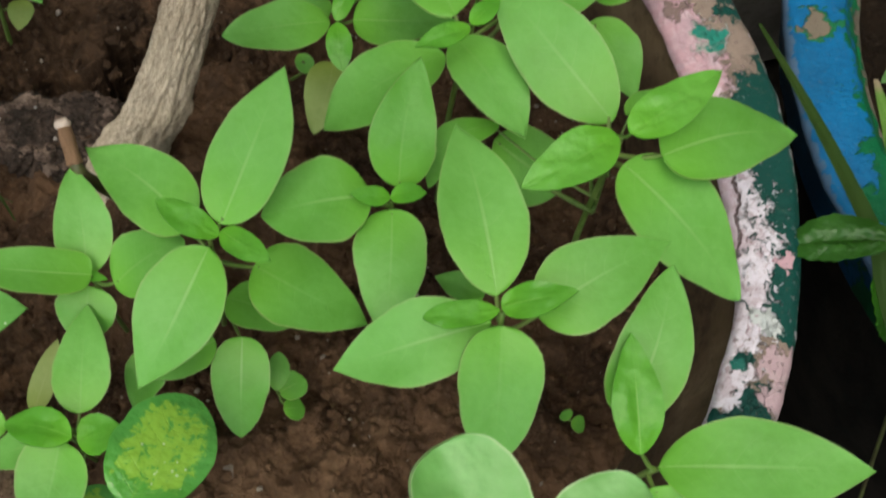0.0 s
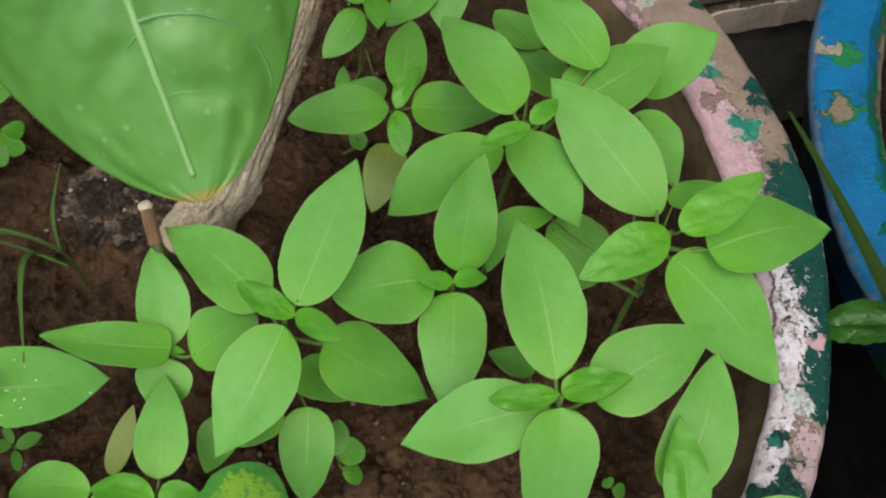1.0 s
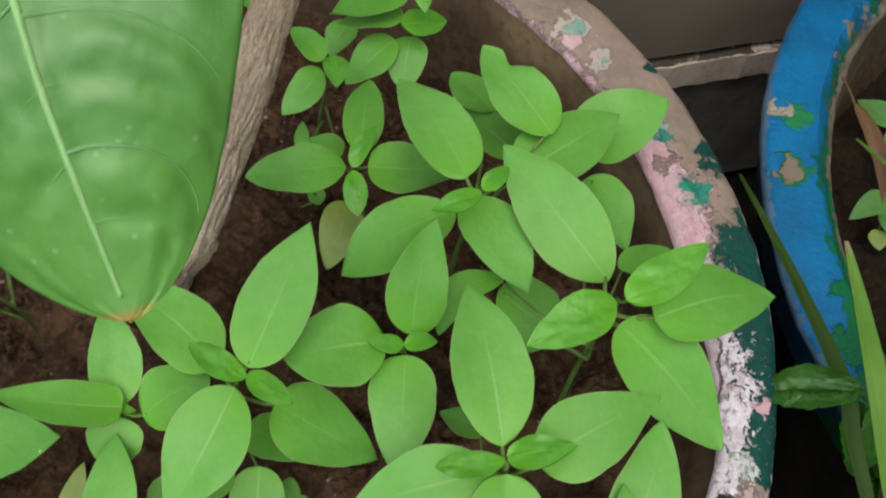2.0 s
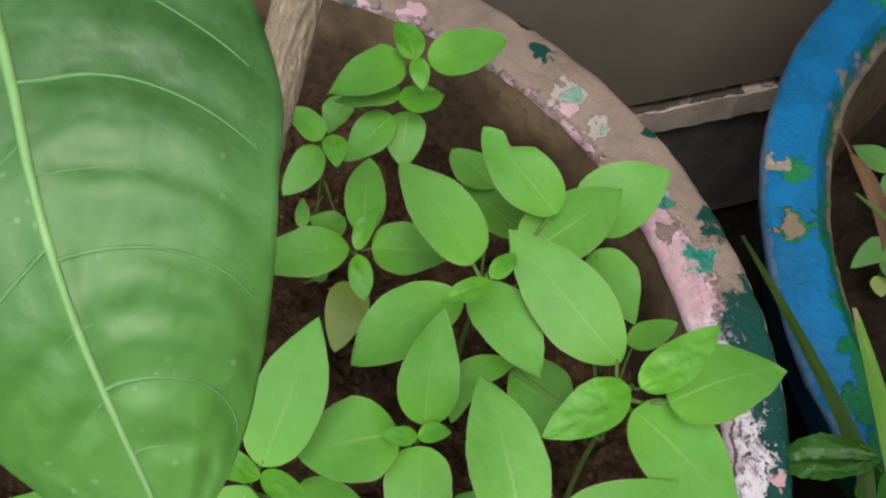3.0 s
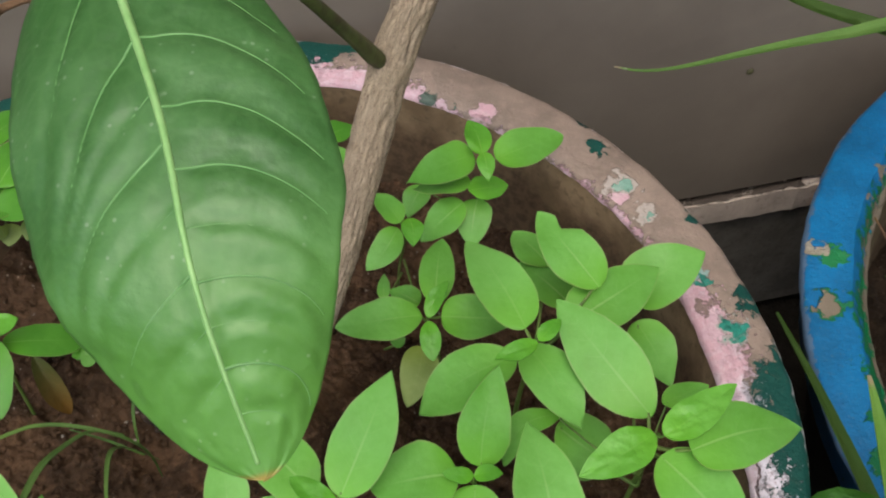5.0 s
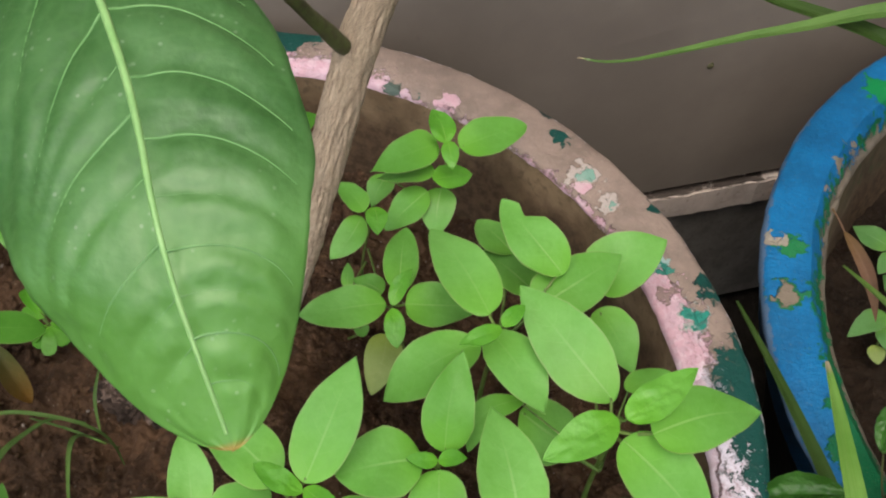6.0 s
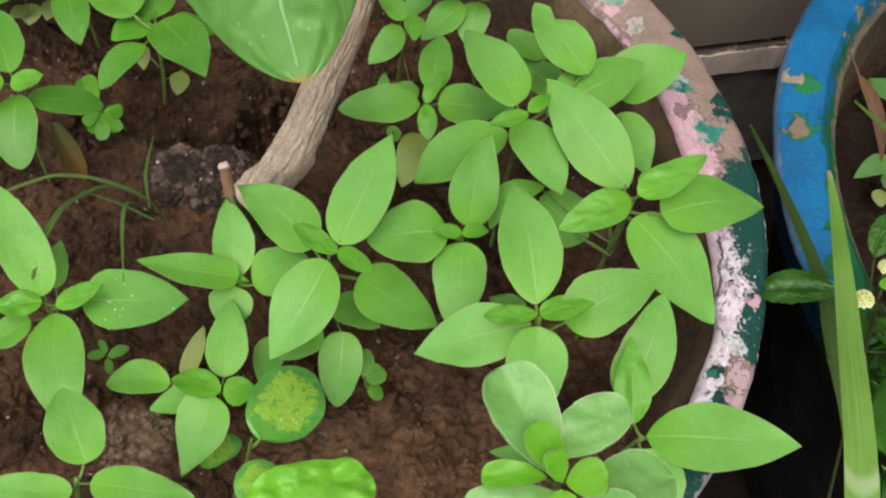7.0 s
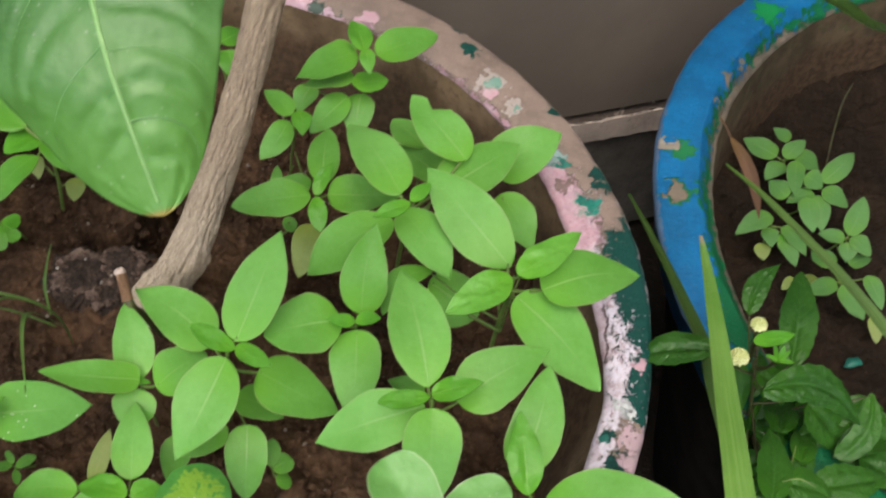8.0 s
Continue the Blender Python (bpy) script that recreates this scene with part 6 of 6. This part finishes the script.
# ---- leaves and blades of other plants ----
def blade(points, widths, material, parent, name="blade", fold=0.25, label=""):
    """A strap-like grass leaf with a folded middle along a curve."""
    pts = [Vector(p) for p in points]
    verts, faces, uvs = [], [], []
    steps = 28
    for j in range(steps + 1):
        s = j / steps * (len(pts) - 1)
        i = min(int(s), len(pts) - 2)
        f = s - i
        p0, p1, p2, p3 = pts[max(i - 1, 0)], pts[i], pts[i + 1], pts[min(i + 2, len(pts) - 1)]
        p = 0.5 * (2 * p1 + (p2 - p0) * f + (2 * p0 - 5 * p1 + 4 * p2 - p3) * f * f + (3 * p1 - p0 - 3 * p2 + p3) * f**3)
        t = (0.5 * ((p2 - p0) + 2 * (2 * p0 - 5 * p1 + 4 * p2 - p3) * f + 3 * (3 * p1 - p0 - 3 * p2 + p3) * f * f)).normalized()
        w = widths[i] * (1 - f) + widths[i + 1] * f
        side = t.cross(Vector((0, 0, 1))).normalized()
        up = side.cross(t)
        for k in range(7):
            q = k / 3 - 1
            verts.append(p + side * q * w * 0.5 + up * abs(q) * w * fold * 0.5)
            uvs.append((0.5 + 0.5 * q, j / steps))
    n = len(verts)
    for k in range(n):
        verts.append(verts[k] - Vector((0, 0, 0.0003)))
        uvs.append(uvs[k])
    for j in range(steps):
        for k in range(6):
            a = j * 7 + k
            faces.append((a, a + 1, a + 8, a + 7))
            faces.append((n + a, n + a + 7, n + a + 8, n + a + 1))
    for start, sign in ((0, 1), (6, -1)):
        k = len(verts)
        for j in range(steps + 1):
            p = j * 7 + start
            verts += [verts[p], verts[n + p]]
            uvs += [uvs[p], uvs[p]]
        for j in range(steps):
            q = k + 2 * j
            faces.append((q, q + 2, q + 3, q + 1) if sign > 0 else (q, q + 1, q + 3, q + 2))
    return part(name, (verts, faces, uvs), material, parent, label)


def grass_tuft(label, blades, material, at, group=""):
    thing = empty("grass", at, label, "grass", group)
    for pts, widths in blades:
        blade([Vector(p) - Vector(at) for p in pts], widths, LEAF[material], thing)
    return thing


grass_tuft("thin dull green grass blades arching over the soil", [
    ([(-0.12, -0.03, 0.03), (-0.0779, -0.0159, 0.05), (-0.0651, -0.0113, 0.052), (-0.0521, -0.0097, 0.05), (-0.041, -0.0076, 0.042), (-0.035, -0.0062, 0.03), (-0.0327, -0.0066, 0.014)], [0.0012, 0.0013, 0.0014, 0.0014, 0.0012, 0.0013, 0.0004]),
    ([(-0.037, 0.002, 0.01), (-0.0429, -0.0149, 0.045), (-0.0328, -0.0496, 0.05)][::-1], [0.0003, 0.0019, 0.0009]),
    ([(-0.0595, -0.0588, 0.058), (-0.0602, -0.0452, 0.06), (-0.0593, -0.0303, 0.058), (-0.0567, -0.0187, 0.052), (-0.0516, -0.008, 0.045), (-0.0436, -0.0029, 0.035)], [0.0008, 0.0022, 0.0024, 0.0018, 0.0012, 0.0007]),
    ([(-0.0427, 0.0021, 0.02), (-0.046, 0.012, 0.028), (-0.0475, 0.0289, 0.03)], [0.0006, 0.0013, 0.0003]),
    ([(-0.042, 0.002, 0.012), (-0.055, 0.004, 0.016), (-0.07, 0.006, 0.018)], [0.0006, 0.001, 0.0004]),
], "grass", (-0.037, 0.002, 0.0))
grass_tuft("broad pale green grass blade beside the blue planter", [
    ([(0.196, -0.28, -0.05), (0.199, -0.2, 0.07), (0.2016, -0.1113, 0.09), (0.2035, -0.0447, 0.085), (0.205, 0.0, 0.078), (0.205, 0.027, 0.074)], [0.0105, 0.0112, 0.0104, 0.0078, 0.0048, 0.0012]),
], "blade", (0.196, -0.28, FLOOR))
grass_tuft("narrow green grass blade between the two planters", [
    ([(0.2364, -0.1101, -0.0400), (0.2324, -0.0901, 0.0100), (0.2232, -0.0782, 0.0300), (0.2182, -0.0531, 0.0400), (0.2144, -0.0381, 0.0450), (0.2113, -0.0214, 0.0480), (0.2095, -0.0066, 0.05), (0.199, 0.035, 0.045), (0.188, 0.077, 0.037)], [0.0012, 0.0014, 0.0018, 0.0028, 0.0044, 0.0052, 0.0056, 0.0038, 0.001]),
], "strap", (0.2364, -0.1101, FLOOR))
grass_tuft("green grass blade with a dry tip in the blue planter", [
    ([(0.2353, 0.1059, 0.03), (0.255, 0.075, 0.035), (0.2927, 0.0217, 0.03), (0.34, -0.04, 0.0), (0.36, -0.05, -0.05)], [0.0008, 0.004, 0.006, 0.007, 0.006]),
], "grass", (0.36, -0.05, -0.052))
grass_tuft("long green grass blade with a dry thin tip reaching over the planter's rim", [
    ([(0.119, 0.16, 0.079), (0.14, 0.158, 0.082), (0.1981, 0.1639, 0.1), (0.26, 0.17, 0.11), (0.36, 0.18, 0.06), (0.4, 0.17, -0.05)][::-1], [0.008, 0.011, 0.0105, 0.0052, 0.0015, 0.0006]),
], "tipped", (0.4, 0.17, -0.052))
grass_tuft("broad dark green grass blade arching over the blue planter", [
    ([(0.1773, 0.1914, 0.1000), (0.1956, 0.1813, 0.1000), (0.2368, 0.1635, 0.1000), (0.2853, 0.1461, 0.0850), (0.3253, 0.1688, 0.0450), (0.385, 0.12, -0.05)], [0.0016, 0.0074, 0.0098, 0.0104, 0.01, 0.008]),
], "strap", (0.385, 0.12, -0.052))

dead = part("dead_leaf", leaf_mesh(0.0300, 0.0090, "dead", 5, 10, 18, 0.1, 0.9), LEAF["withered"], m=leaf_pose(Vector((-0.0879, 0.0283, 0.0300)), -37.1, -60.9, 12))
tagged(dead, "dry orange-brown fallen leaf on the soil", "dead leaf")

twist = empty("dry_leaf", (0.256, 0.118, 0.0), "curled brown dry leaf hanging over the blue planter's soil", "dead leaf")
part("leaf", leaf_mesh(0.042, 0.0062, "dead", 31, 10, 24, 0.12, 1.3), LEAF["dead"], twist, m=leaf_pose(Vector((-0.009, 0.024, 0.01)), -62, -31, 25))
part("stalk", tube([(-0.014, 0.034, 0.013), (-0.0115, 0.029, 0.012), (-0.009, 0.024, 0.01)], [0.0005, 0.0006, 0.0007], 6, 0.2), LEAF["dead"], twist)
twig = part("twig", tube([(0.3276, 0.2123, -0.012), (0.3249, 0.2078, -0.022), (0.3235, 0.2, -0.034), (0.3229, 0.1881, -0.052)], [0.0003, 0.0005, 0.0004, 0.0005], 6, 0.3), STALK_RED)
tagged(twig, "thin dark twig standing in the blue planter's soil", "twig")
for x, y, az, l in ((0.262, 0.005, 20, 0.009), (0.285, -0.004, 70, 0.007), (0.3, 0.012, 130, 0.008)):
    d = part("dead_leaf", leaf_mesh(l, l * 0.45, "dead", int(az), 4, 8, 0.1, 0.3), LEAF["pale"], m=leaf_pose(Vector((x, y, -0.047)), az, 4))
    tagged(d, "small pale fallen leaf on the soil", "dead leaf", "fallen leaves")


def paint_flake(at, size, turn, seed):
    """A curled chip of paint lying on the soil."""
    rng = random.Random(seed)
    bm = bmesh.new()
    ring = [bm.verts.new((size * rng.uniform(0.6, 1.1) * math.cos(a * 0.698), 0.6 * size * rng.uniform(0.6, 1.1) * math.sin(a * 0.698), 0.0)) for a in range(9)]
    middle = bm.verts.new((0, 0, 0.0006))
    for a in range(9):
        bm.faces.new((ring[a], ring[(a + 1) % 9], middle))
    up = bmesh.ops.extrude_face_region(bm, geom=bm.faces[:])
    bmesh.ops.translate(bm, vec=(0, 0, 0.0005), verts=[v for v in up["geom"] if isinstance(v, bmesh.types.BMVert)])
    bmesh.ops.recalc_face_normals(bm, faces=bm.faces)
    return tagged(part("paint_flake", bm, FLAKE, m=pose(*at, 8, -6, turn)), "fallen chip of teal paint on the soil", "paint flake")


FLAKE = stalk_material("teal_flake", (0.005, 0.09, 0.07), (0.02, 0.16, 0.12))
paint_flake((0.3144, 0.0571, -0.049), 0.0056, 20, 3)

# dark lump standing in for a tiny dark spot of unknown make
nail = part("nail", lump(0.0019, 4, 0.8, 0.35, 3), STALK_RED, m=pose(0.2056, 0.2857, -0.0279, 90, 0, YAW))
tagged(nail, "small dark rusty nail head in the painted wall", "nail")
